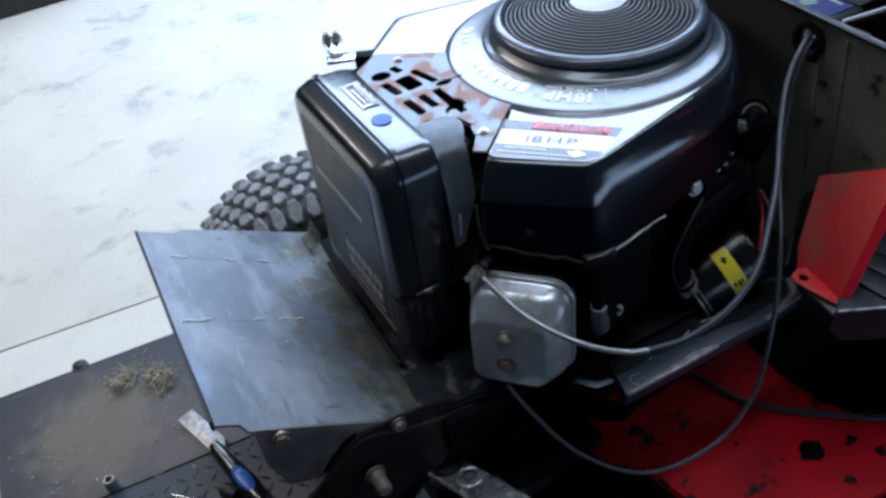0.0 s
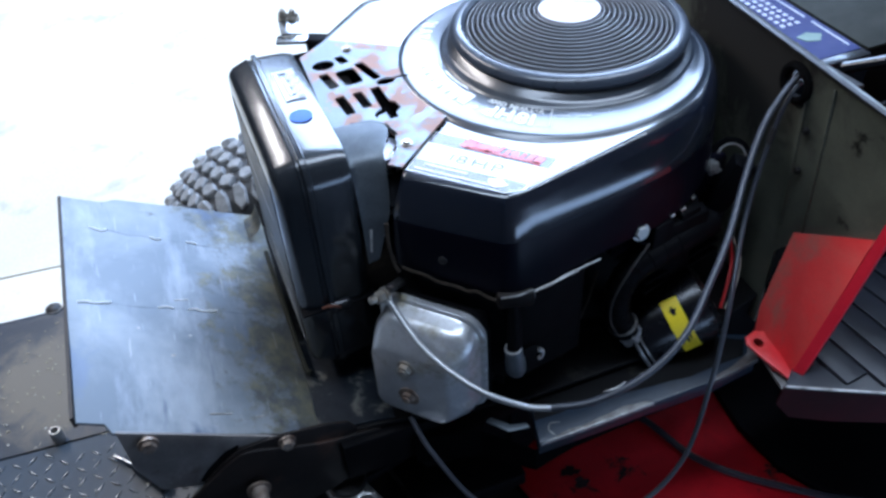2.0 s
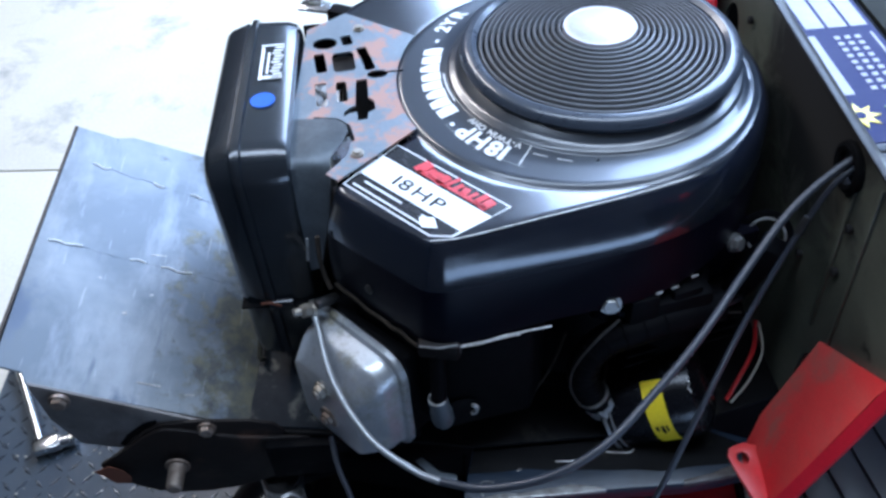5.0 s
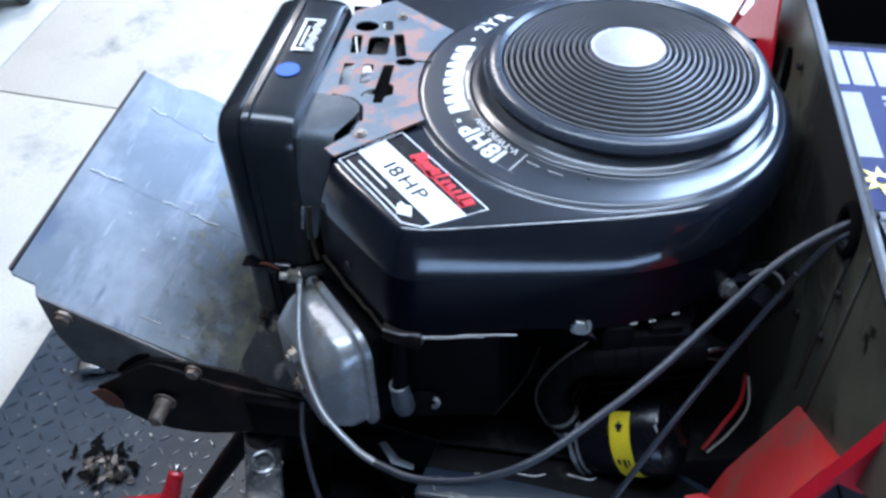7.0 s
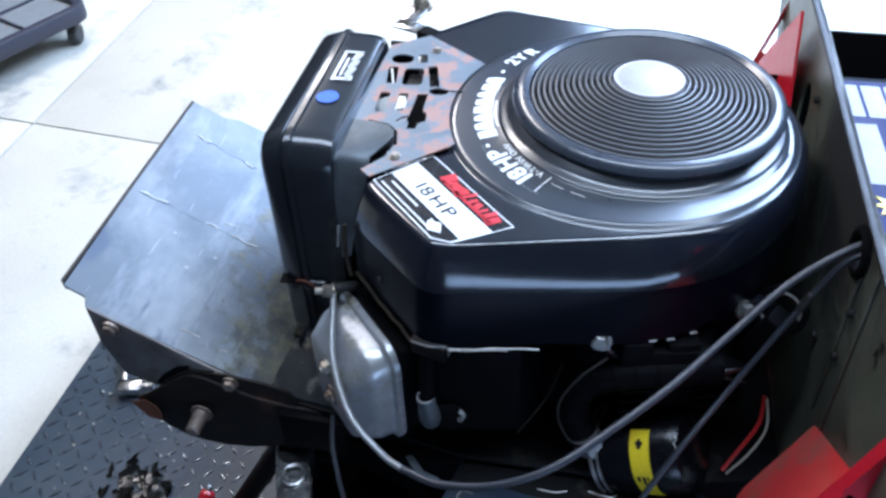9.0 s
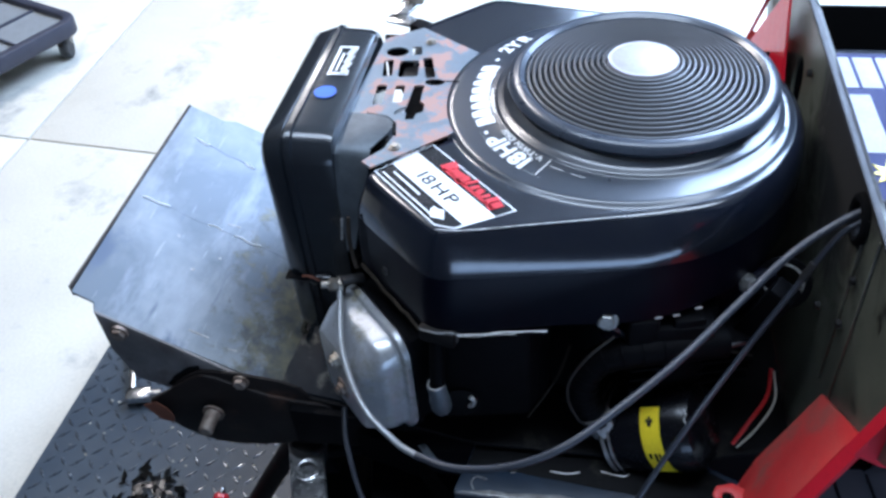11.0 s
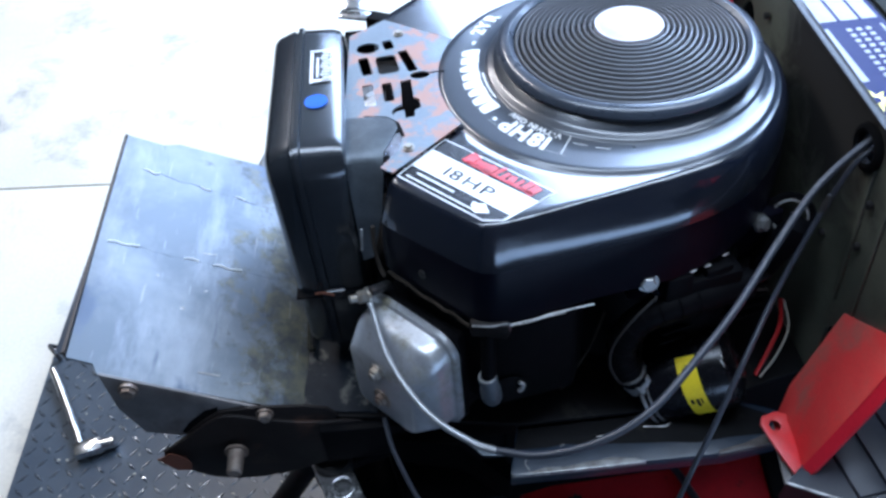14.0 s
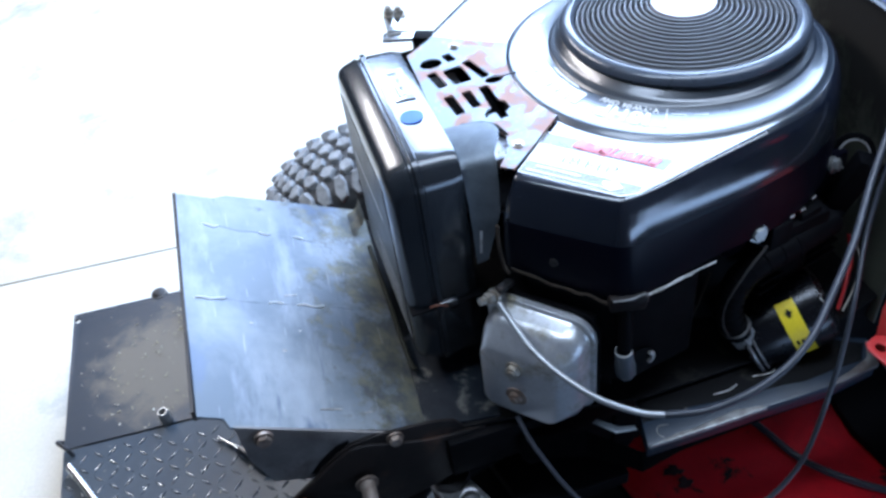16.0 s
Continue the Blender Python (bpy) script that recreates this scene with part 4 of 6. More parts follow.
for x, y, r in ((0.093, -0.289, 0.027), (0.141, -0.303, 0.014), (0.156, -0.33, 0.016), (0.098, -0.339, 0.013), (-0.055, -0.155, 0.018), (-0.05, -0.172, 0.015), (0.03, -0.235, 0.006), (0.2, -0.35, 0.02)):
    r *= 0.65
    ring = [(x + r * grease_rng.uniform(0.45, 1.2) * math.cos(2 * math.pi * k / 15), y + 0.75 * r * grease_rng.uniform(0.45, 1.2) * math.sin(2 * math.pi * k / 15)) for k in range(15)]
    part("grease_patch", prism(ring, pose(0, 0, -0.4688), 0.0015), GREASE, deck, "ragged smear of black grease")
part("spindle_cap", lathe([(0, 0.006), (0.008, 0.006), (0.011, 0.003), (0.014, 0), (0.0, 0)], pose(0.093, -0.289, -0.4685), 18), BLACK_DULL, deck, "greasy black spindle nut")
part("belt", sweep([(-0.02, -0.075, -0.463), (0.05, -0.122, -0.464), (0.081, -0.2, -0.464), (0.14, -0.262, -0.464), (0.231, -0.327, -0.464), (0.4, -0.4, -0.464)], 0.0042, 6), CABLE_GREY, deck, "black drive belt")

# ---- front wheel ----


def lug(bm, spot, circ, axial, high, rng):
    """One moulded tread block: a crooked six-sided pad with a narrower top."""
    ring = [(0.5, 0.16), (0.2, 0.5), (-0.3, 0.46), (-0.5, -0.14), (-0.22, -0.5), (0.28, -0.46)]
    ring = [(circ * (a + rng.uniform(-0.06, 0.06)), axial * (b + rng.uniform(-0.06, 0.06))) for a, b in ring]
    low = [bm.verts.new(spot @ Vector((-0.006, a, b))) for a, b in ring]
    mid = [bm.verts.new(spot @ Vector((high * 0.75, a * 0.96, b * 0.96))) for a, b in ring]
    top = [bm.verts.new(spot @ Vector((high, a * 0.82, b * 0.82))) for a, b in ring]
    for p, q in ((low, mid), (mid, top)):
        for k in range(6):
            bm.faces.new((p[k], p[(k + 1) % 6], q[(k + 1) % 6], q[k]))
    bm.faces.new(top)


def front_wheel(at):
    root = thing("front_wheel", (at[0], at[1], TABLE), "dusty black turf tyre on a front wheel", "wheel", "front wheels")
    m = Matrix.Translation(at) @ Matrix.Rotation(radians(-10), 4, "Z") @ axes((0, 0, 0), (1, 0, 0), (0, 0, 1))
    shape = [(0.105, -0.062), (0.13, -0.078), (0.16, -0.083), (0.184, -0.078), (0.197, -0.062), (0.203, -0.03), (0.2045, 0), (0.203, 0.03), (0.197, 0.062), (0.184, 0.078), (0.16, 0.083), (0.13, 0.078), (0.105, 0.062)]
    tyre = part("tyre", lathe(shape, m, 64), RUBBER, root)
    lugs, lug_rng = bmesh.new(), random.Random(8)
    count = 46
    for n, (off, r, lean, circ, axial) in enumerate(((-0.0665, 0.1935, 40, 0.0205, 0.036), (-0.037, 0.2022, 8, 0.0235, 0.0225), (-0.0125, 0.2043, 2, 0.0235, 0.0215), (0.0125, 0.2043, -2, 0.0235, 0.0215), (0.037, 0.2022, -8, 0.0235, 0.0225), (0.0665, 0.1935, -40, 0.0205, 0.036))):
        for k in range(count):
            a = 2 * math.pi * (k + 0.5 * (n % 2)) / count
            twist = 0 if n in (0, 5) else (16 if (k + n) % 2 else -12)
            spot = m @ Matrix.Rotation(a, 4, "Z") @ Matrix.Translation((r, 0, off)) @ Matrix.Rotation(radians(lean), 4, "Y") @ Matrix.Rotation(radians(twist), 4, "X")
            lug(lugs, spot, circ, axial, 0.0075, lug_rng)
    part("tread_lug", lugs, LUG_RUBBER, tyre, "turf tread lugs", 30, "stuff")
    part("rim", lathe([(0.0, -0.03), (0.05, -0.03), (0.085, -0.045), (0.1, -0.06), (0.108, -0.064), (0.108, 0.064), (0.1, 0.06), (0.085, 0.045), (0.0, 0.03)], m, 40), WALL_PAINT, root, "pale painted rim")
    return root


front_wheel((-0.244, 0.371, TABLE + 0.2125))

# ---- engine ----
engine = thing("engine", (0, 0, -0.2633), "black vertical V-twin engine with a round wire screen", "engine")


def radial(poly, angle):
    """How far the outline reaches from the shaft at an angle."""
    d = Vector((math.cos(angle), math.sin(angle)))
    best = 0.0
    for k in range(len(poly)):
        a, b = Vector(poly[k]), Vector(poly[(k + 1) % len(poly)])
        e = b - a
        den = d.x * e.y - d.y * e.x
        if abs(den) < 1e-9:
            continue
        t = (a.x * e.y - a.y * e.x) / den
        s = (a.x * d.y - a.y * d.x) / den
        if t > 0 and -1e-6 <= s <= 1 + 1e-6:
            best = max(best, t)
    return best


def mirrored(half):
    return half + [(x, -y) for x, y in half[::-1] if abs(y) > 1e-6]


top_half = [(-0.153, 0.0), (-0.150, -0.035), (-0.143, -0.064), (-0.2045, -0.1145), (-0.2035, -0.122), (-0.147, -0.1765), (-0.139, -0.180), (-0.128, -0.1795), (-0.02, -0.1545), (0.02, -0.1435), (0.047, -0.1285), (0.072, -0.109), (0.095, -0.083), (0.112, -0.05), (0.1195, 0.0)]
low_half = [(-0.154, 0.0), (-0.151, -0.036), (-0.144, -0.067), (-0.2145, -0.116), (-0.2145, -0.1245), (-0.153, -0.1825), (-0.147, -0.1865), (-0.138, -0.1885), (-0.127, -0.1878), (0.0, -0.1645), (0.034, -0.1535), (0.06, -0.1395), (0.083, -0.118), (0.105, -0.09), (0.125, -0.052), (0.1355, 0.0)]
end_half = [(-0.155, 0.0), (-0.152, -0.036), (-0.145, -0.067), (-0.2175, -0.1165), (-0.2185, -0.1255), (-0.156, -0.1885), (-0.150, -0.1925), (-0.140, -0.1955), (-0.128, -0.1950), (0.0, -0.1705), (0.034, -0.159), (0.062, -0.1425), (0.086, -0.1205), (0.108, -0.092), (0.128, -0.053), (0.1385, 0.0)]


def cut_corners(poly, rounds=2):
    """Rounds the corners of a closed outline."""
    for _ in range(rounds):
        poly = [p for k in range(len(poly)) for p in (tuple(0.8 * a + 0.2 * b for a, b in zip(poly[k], poly[(k + 1) % len(poly)])), tuple(0.2 * a + 0.8 * b for a, b in zip(poly[k], poly[(k + 1) % len(poly)])))]
    return poly


polys = [cut_corners(mirrored(h)) for h in (top_half, low_half, end_half)]
angles = sorted({round(math.atan2(y, x) % (2 * math.pi), 5) for poly in polys for x, y in poly} | {round(2 * math.pi * k / 144, 5) for k in range(144)})
angles = [a for k, a in enumerate(angles) if k == 0 or a - angles[k - 1] > 0.002]


def skirt_low(a):
    """The cut lower edge of the housing."""
    x = math.cos(a)
    return -0.110 + 0.012 * max(0.0, (x - 0.25)) + 0.0015 * math.sin(9 * a)


def blend(p, q, w):
    return tuple(a + (b - a) * w for a, b in zip(p, q))


def cowl_line(a):
    """The pressed section at an angle: flat top, crease, sloped band and fold in front, one round shoulder behind."""
    r0, r2, r3 = [radial(poly, a) for poly in polys]
    start = collar_out(a) + 0.0042
    r0 = max(r0, start + 0.004)
    w = min(1.0, max(0.0, (math.cos(a) - 0.02) / 0.5))
    w = w * w * (3 - 2 * w)
    d, flat, zf, zt = r2 - r0, r0 - 0.005 - start, -0.05, -0.0239
    creased = [(r0 - 0.005, zt), (r0 - 0.0014, zt - 0.0007), (r0 + 0.14 * d, zt + 0.14 * (zf - zt)), (r0 + 0.45 * d, zt + 0.45 * (zf - zt))]
    for t in (0.18, 0.36, 0.54, 0.7, 0.85, 1.0):
        p, q, e = (1 - t) ** 2, 2 * t * (1 - t), t * t
        creased.append((p * (r0 + 0.55 * d) + q * (r2 + 0.0004) + e * (r2 + 0.0016), p * (zt + 0.55 * (zf - zt)) + q * zf + e * (zf - 0.011)))
    domed = []
    for k in range(10):
        t = k / 9
        domed.append((r0 - 0.005 + (r2 + 0.0066 - r0) * math.sin(t * math.pi / 2) ** 0.9, zt - 0.036 * (1 - math.cos(t * math.pi / 2))))
    return [(start, zt), (start + 0.1 * flat, zt), (start + 0.9 * flat, zt)] + [blend(p, q, w) for p, q in zip(creased, domed)] + [(r3, -0.085)]


sections = {a: [(collar_out(a) - 0.003, -0.026)] + cowl_line(a) for a in angles}
rings = [[(sections[a][k][0] * math.cos(a), sections[a][k][0] * math.sin(a), sections[a][k][1]) for a in angles] for k in range(len(sections[angles[0]]))]
rings.append([(radial(polys[2], a) * math.cos(a), radial(polys[2], a) * math.sin(a), skirt_low(a)) for a in angles])
rings.append([((radial(polys[2], a) - 0.002) * math.cos(a), (radial(polys[2], a) - 0.002) * math.sin(a), skirt_low(a)) for a in angles])
rings.append([((radial(polys[1], a) - 0.003) * math.cos(a), (radial(polys[1], a) - 0.003) * math.sin(a), -0.056) for a in angles])
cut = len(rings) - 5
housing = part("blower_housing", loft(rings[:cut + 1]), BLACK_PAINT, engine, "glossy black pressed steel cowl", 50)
part("cowl_skirt", loft(rings[cut:]), SKIRT_PAINT, engine, "dark dull black cowl side", 50)


def collar_line(a):
    lo, hi = collar_in(a), collar_out(a)
    return [(0.1, -0.03), (0.1, -0.004), (0.1035, -0.0055), (lo - 0.0075, -0.0125), (lo - 0.0045, -0.0146), (lo - 0.0012, -0.0152), (lo + 0.0002, -0.0162), (lo + 0.001, -0.01715),
            (lo + 0.0018, -0.0175), (lo + 0.5 * (hi - lo), -0.01905), (hi - 0.003, -0.0203), (hi - 0.0004, -0.0206), (hi + 0.0014, -0.0213), (hi + 0.003, -0.0229), (hi + 0.0046, -0.0237), (hi + 0.006, -0.0242)]


turns = [2 * math.pi * k / 120 for k in range(120)]
part("raised_collar", loft([[(collar_line(a)[k][0] * math.cos(a), collar_line(a)[k][0] * math.sin(a), collar_line(a)[k][1]) for a in turns] for k in range(16)]), COLLAR_PAINT, engine, "scuffed black collar", 45)

# round wire screen
screen = part("screen_rim", lathe([(0.0935, -0.004), (0.0945, 0.0015), (0.098, 0.0042), (0.103, 0.0036), (0.1065, 0.0008), (0.1078, -0.003), (0.106, -0.0065), (0.102, -0.009)], None, 96), LIP_GREY, engine, "rolled grey rim")
part("screen_bed", lathe([(0.0, 0.0095), (0.03, 0.0092), (0.06, 0.005), (0.095, -0.005)], None, 64), VOID_BLACK, engine, "dark gaps of the screen")
RINGS = 14
for k in range(RINGS):
    r = 0.0312 + (0.0915 - 0.0312) * k / (RINGS - 1)
    z = 0.0125 - 0.0125 * ((r - 0.028) / 0.0655) ** 1.35
    part("screen_wire", lathe([(r - 0.0015, z - 0.003), (r - 0.0014, z), (r - 0.0004, z + 0.0012), (r + 0.0008, z + 0.0008), (r + 0.0014, z - 0.0006), (r + 0.0014, z - 0.003)], None, 80), SCREEN_BLACK, engine)
part("hub_disc", lathe([(0.0, 0.0150), (0.0235, 0.0149), (0.0255, 0.0140), (0.0275, 0.0144), (0.0285, 0.0130), (0.0283, 0.009)], None, 64), DISC_WHITE, engine, "silver-white centre disc")
for k in range(4):
    a = radians(45 + 90 * k)
    part("screen_spoke", block((0.062, 0.004, 0.002), Matrix.Rotation(a, 4, "Z") @ pose(0.062, 0, 0.0025, 0, 11, 0)), VOID_BLACK, engine)

part("skirt_screw", bolt((-0.1895, -0.1555, -0.0885), (-0.72, -0.69, 0.1), 0.0028, 0.0016, 1.3), STEEL_DARK, engine)
# rusty louvre plate between the two cylinders
LZ = -0.0215
louvre = [(-0.2325, 0.087), (-0.200, 0.110)] + [((collar_out(radians(a)) + 0.003) * math.cos(radians(a)), (collar_out(radians(a)) + 0.003) * math.sin(radians(a))) for a in (155.5, 158, 164, 170, 176, 182, 188, 194, 200, 203.5)] + [(-0.2027, -0.1142), (-0.2115, -0.1065), (-0.197, -0.0875), (-0.1935, -0.072), (-0.197, -0.056), (-0.206, -0.0475), (-0.222, -0.0435), (-0.2385, -0.04)]


def slot(cx, cy, w, h, turn=0.0):
    c, s = math.cos(radians(turn)), math.sin(radians(turn))
    return [(cx + c * x - s * y, cy + s * x + c * y) for x, y in rounded_rect(w, h, min(w, h) * 0.2, 2)]


openings = [[(-0.2165 + 0.0105 * math.cos(k * math.pi / 8), 0.063 + 0.0085 * math.sin(k * math.pi / 8)) for k in range(16)],
            slot(-0.1985, 0.0655, 0.009, 0.015, 12), slot(-0.2005, 0.0335, 0.018, 0.028, 6), slot(-0.1825, 0.036, 0.0085, 0.035, 14),
            slot(-0.2195, 0.034, 0.009, 0.028, 8), slot(-0.2175, -0.0105, 0.009, 0.031, 4), slot(-0.2015, -0.0085, 0.0085, 0.027, 4),
            [(-0.1905, 0.0055), (-0.1815, 0.0065), (-0.1808, -0.0195), (-0.1765, -0.0235), (-0.1755, -0.0345), (-0.181, -0.0385), (-0.1815, -0.0465), (-0.189, -0.0475), (-0.1895, -0.0365), (-0.196, -0.0375), (-0.199, -0.0415), (-0.1995, -0.0365), (-0.196, -0.0315), (-0.191, -0.0285)]]
key = [(-0.1735 + 0.0085 * math.cos(k * math.pi / 8), 0.012 + 0.0055 * math.sin(k * math.pi / 8)) for k in range(16)]
part("louvre_plate", prism(louvre, pose(0, 0, LZ + 0.0015), 0.0015, holes=openings + [key]), RUSTY_STEEL, engine, "grey cover plate with cut slots and rust blooms", 20)
part("key_slit", block((0.014, 0.0012, 0.0006), pose(-0.1595, 0.0135, LZ + 0.0017)), VOID_BLACK, engine)
for at in ((-0.189, -0.087, LZ + 0.0016), (-0.188, 0.0815, LZ + 0.0016)):
    part("cover_screw", bolt(at, (0, 0, 1), 0.0033, 0.003, 1.4), BOLT_METAL, engine, "bright screw on a washer")
own = bmesh.new()
top_edge = [(-0.2375, -0.0405, LZ + 0.0022), (-0.215, -0.0425, LZ + 0.0026), (-0.204, -0.046, LZ + 0.0028), (-0.1975, -0.053, LZ + 0.0028), (-0.1962, -0.0605, LZ + 0.0026), (-0.1985, -0.068, LZ + 0.002), (-0.2055, -0.081, LZ + 0.0006)]
fold_edge = [(-0.2375, -0.083, LZ + 0.001), (-0.2315, -0.084, LZ + 0.0012), (-0.2255, -0.085, LZ + 0.0014), (-0.220, -0.0855, LZ + 0.0014), (-0.2155, -0.0858, LZ + 0.0012), (-0.2125, -0.0862, LZ + 0.0008), (-0.209, -0.0868, LZ)]
bend_edge = [(x - 0.001, y - 0.008, z - 0.005 - 0.004 * k / 6) for k, (x, y, z) in enumerate(fold_edge)]
mid_edge = [(-0.238 + 0.0225 * k / 6, -0.1000 - 0.0105 * (k / 6) ** 2, -0.058 - 0.004 * k / 6) for k in range(7)]
low_edge = [(-0.2375 + 0.0085 * k / 6, -0.1035 - 0.004 * k / 6, -0.118 + 0.006 * k / 6) for k in range(7)]
grid = [[own.verts.new(p) for p in row] for row in (top_edge, fold_edge, bend_edge, mid_edge, low_edge)]
for a, b in zip(grid, grid[1:]):
    for k in range(6):
        own.faces.new((a[k], a[k + 1], b[k + 1], b[k]))
bmesh.ops.recalc_face_normals(own, faces=own.faces[:])
bmesh.ops.solidify(own, geom=own.faces[:], thickness=0.0018)
# black strip paints the shade in the gap round the duct
part("duct_notch", prism([(-0.222, -0.0395), (-0.204, -0.0435), (-0.1945, -0.0535), (-0.191, -0.071), (-0.1937, -0.071), (-0.1972, -0.0562), (-0.2062, -0.0478), (-0.222, -0.0437)], pose(0, 0, LZ + 0.0021), 0.0005), VOID_BLACK, engine, "black strip painted for the gap round the duct")
part("intake_duct", own, GREY_DUCT, engine, "bent grey sheet duct")
# added black sheets back the slots so that they stay dark
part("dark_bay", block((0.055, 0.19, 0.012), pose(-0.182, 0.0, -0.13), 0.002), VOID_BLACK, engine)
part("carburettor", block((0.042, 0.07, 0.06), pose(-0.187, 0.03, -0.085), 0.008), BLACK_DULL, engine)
part("slot_backing", block((0.053, 0.185, 0.003), pose(-0.1855, 0.0, -0.075)), VOID_BLACK, engine)
part("carburettor_flange", block((0.03, 0.026, 0.02), pose(-0.203, 0.078, -0.06), 0.004), STEEL_DARK, engine)
# added plate blocks the bright floor behind the left slots
part("slot_block", block((0.026, 0.003, 0.06), pose(-0.225, 0.104, -0.055), 0.001), BLACK_DULL, engine)
part("carburettor_bowl", rod((-0.195, -0.03, -0.12), (-0.195, -0.03, -0.06), 0.02), ALUMINIUM, engine)

# air cleaner box
BX, BY, BZ = -0.269, 0.0015, -0.124


def box_ring(x, w, h, r, low=0.0):
    return [(x, BY + a, BZ + b + low) for a, b in rounded_rect(w, h, r, 6)]


cover = [box_ring(-0.3008, 0.176, 0.203, 0.015), box_ring(-0.3, 0.1845, 0.2115, 0.018), box_ring(-0.2978, 0.1925, 0.2185, 0.021), box_ring(-0.294, 0.198, 0.224, 0.0235), box_ring(-0.2805, 0.2025, 0.2325, 0.024), box_ring(-0.279, 0.1995, 0.2295, 0.023), box_ring(-0.2772, 0.1995, 0.2295, 0.023)]
base = [box_ring(-0.2772, 0.1995, 0.2295, 0.023), box_ring(-0.276, 0.2065, 0.2365, 0.025), box_ring(-0.272, 0.2065, 0.2365, 0.025), box_ring(-0.2708, 0.202, 0.232, 0.024), box_ring(-0.247, 0.2005, 0.23, 0.024), box_ring(-0.2395, 0.196, 0.225, 0.022), box_ring(-0.2375, 0.187, 0.216, 0.018)]
cleaner = part("air_cleaner_cover", loft(cover, True, False), COVER_PLASTIC, engine, "glossy black moulded cover", 30)
base_ob = part("air_cleaner_base", loft(base, False, True), COVER_PLASTIC, engine, "black base with a moulded seam", 30)
part("cover_clip", block((0.022, 0.01, 0.012), pose(-0.268, -0.0985, -0.158), 0.003), BLACK_PLASTIC, cleaner)
part("cover_band", block((0.0655, 0.2075, 0.0022), pose(-0.2685, BY, -0.158), 0.001), BLACK_DULL, cleaner)
lower = [[(x, y, z) for x, y in ((-0.2985 + t * 0.4, -0.0995 + t), (-0.2985 + t * 0.4, 0.1025 - t), (-0.2385 - t * 0.4, 0.1025 - t), (-0.2385 - t * 0.4, -0.0995 + t))] for z, t in ((-0.158, 0.0), (-0.2, 0.003), (-0.228, 0.008), (-0.24, 0.016), (-0.244, 0.026))]
pan = loft(lower, True, True)
bmesh.ops.bevel(pan, geom=[e for e in pan.edges if abs(e.verts[0].co.z - e.verts[1].co.z) > 0.003], offset=0.007, segments=3, affect="EDGES", profile=0.5)
part("lower_pan", pan, COVER_PLASTIC, cleaner, "black lower half of the air cleaner", 40)
part("pan_seam", sweep([(-0.2735, -0.1, -0.16), (-0.2735, -0.0975, -0.2), (-0.2735, -0.092, -0.229)], 0.0024, 8), BLACK_PLASTIC, cleaner, "moulded seam")
part("clip_rust", sweep([(-0.284, -0.1026, -0.153), (-0.277, -0.1031, -0.1525), (-0.268, -0.1035, -0.1565)], 0.0011, 6), RUST, cleaner, "rusty wire clip")
FACE = axes((-0.3008, BY, BZ), (0, -1, 0), (0, 0, 1))
part("face_label", prism(rounded_rect(0.155, 0.175, 0.004), FACE @ pose(0, 0, 0.0004), 0.0004), LABEL_DARK, cleaner, "charcoal label with grey print")
words = [(0, 0.088, 0.156, 0.0007), (0, -0.088, 0.156, 0.0007), (-0.0775, 0, 0.0007, 0.176), (0.0775, 0, 0.0007, 0.176), (-0.01, 0.03, 0.11, 0.007)]
word_rng = random.Random(3)
for y, h in ((-0.04, 0.012), (-0.06, 0.012), (-0.076, 0.004)):
    x = -0.02
    while x < 0.06:
        w = word_rng.uniform(0.5, 0.9) * h
        words.append((x + w / 2, y, w, h))
        x += w + 0.4 * h
part("face_print", bars(words, FACE @ pose(0, 0, 0.0005)), LABEL_GREY, cleaner, "worn grey print")
TOPL = axes((-0.2565, 0.0085, -0.0078), (0, -1, 0), (1, 0, 0))
part("top_print", bars([(-0.038, 0.0, 0.0022, 0.018)] + [(-0.034 + 0.0042 * k, 0.006 - 0.001 * (k % 3), 0.0022, 0.007) for k in range(11)] + [(-0.012, -0.007, 0.046, 0.0026), (-0.012, -0.002, 0.03, 0.0018), (0.008, 0.002, 0.004, 0.016)], TOPL @ pose(0, 0, 0.0004)), LABEL_WHITE, base_ob, "white bars of small print")
part("blue_mark", lathe([(0, 0.0006), (0.0095, 0.0006), (0.0095, 0)], pose(-0.259, -0.029, -0.0078), 24), LABEL_SKY, base_ob, "round blue mark")

# thin bright strip paints the light caught along the cowl's crease
part("crease_highlight", sweep([(-0.142, -0.1775, -0.0236), (-0.12, -0.1765, -0.0236), (-0.06, -0.1632, -0.0236), (-0.01, -0.152, -0.0237)], 0.0006, 6), BARE_EDGE, engine, "painted highlight along the cowl crease")
# governor bracket behind the cover plate
part("governor_bracket", prism([(-0.2445, 0.138), (-0.212, 0.125), (-0.203, 0.134), (-0.22, 0.147), (-0.24, 0.151)], pose(0, 0, -0.0265), 0.003, 0.0006), BRIGHT_METAL, engine, "bent plated bracket")
part("governor_arm", prism([(-0.237, 0.145), (-0.223, 0.143), (-0.2125, 0.173), (-0.2165, 0.18), (-0.2285, 0.1835), (-0.2325, 0.178)], pose(0, 0, -0.0225), 0.003, 0.0008), BRIGHT_METAL, engine, "plated lever")
for at in ((-0.2175, 0.1725, -0.0222), (-0.2265, 0.1775, -0.0222)):
    part("governor_bolt", bolt(at, (-0.1, -0.25, 0.95), 0.0048, 0.007, 1.3, 0.004), BOLT_METAL, engine)
part("linkage_block", block((0.022, 0.016, 0.014), pose(-0.205, 0.1265, -0.031, 0, 0, -30), 0.002), BLACK_DULL, engine)
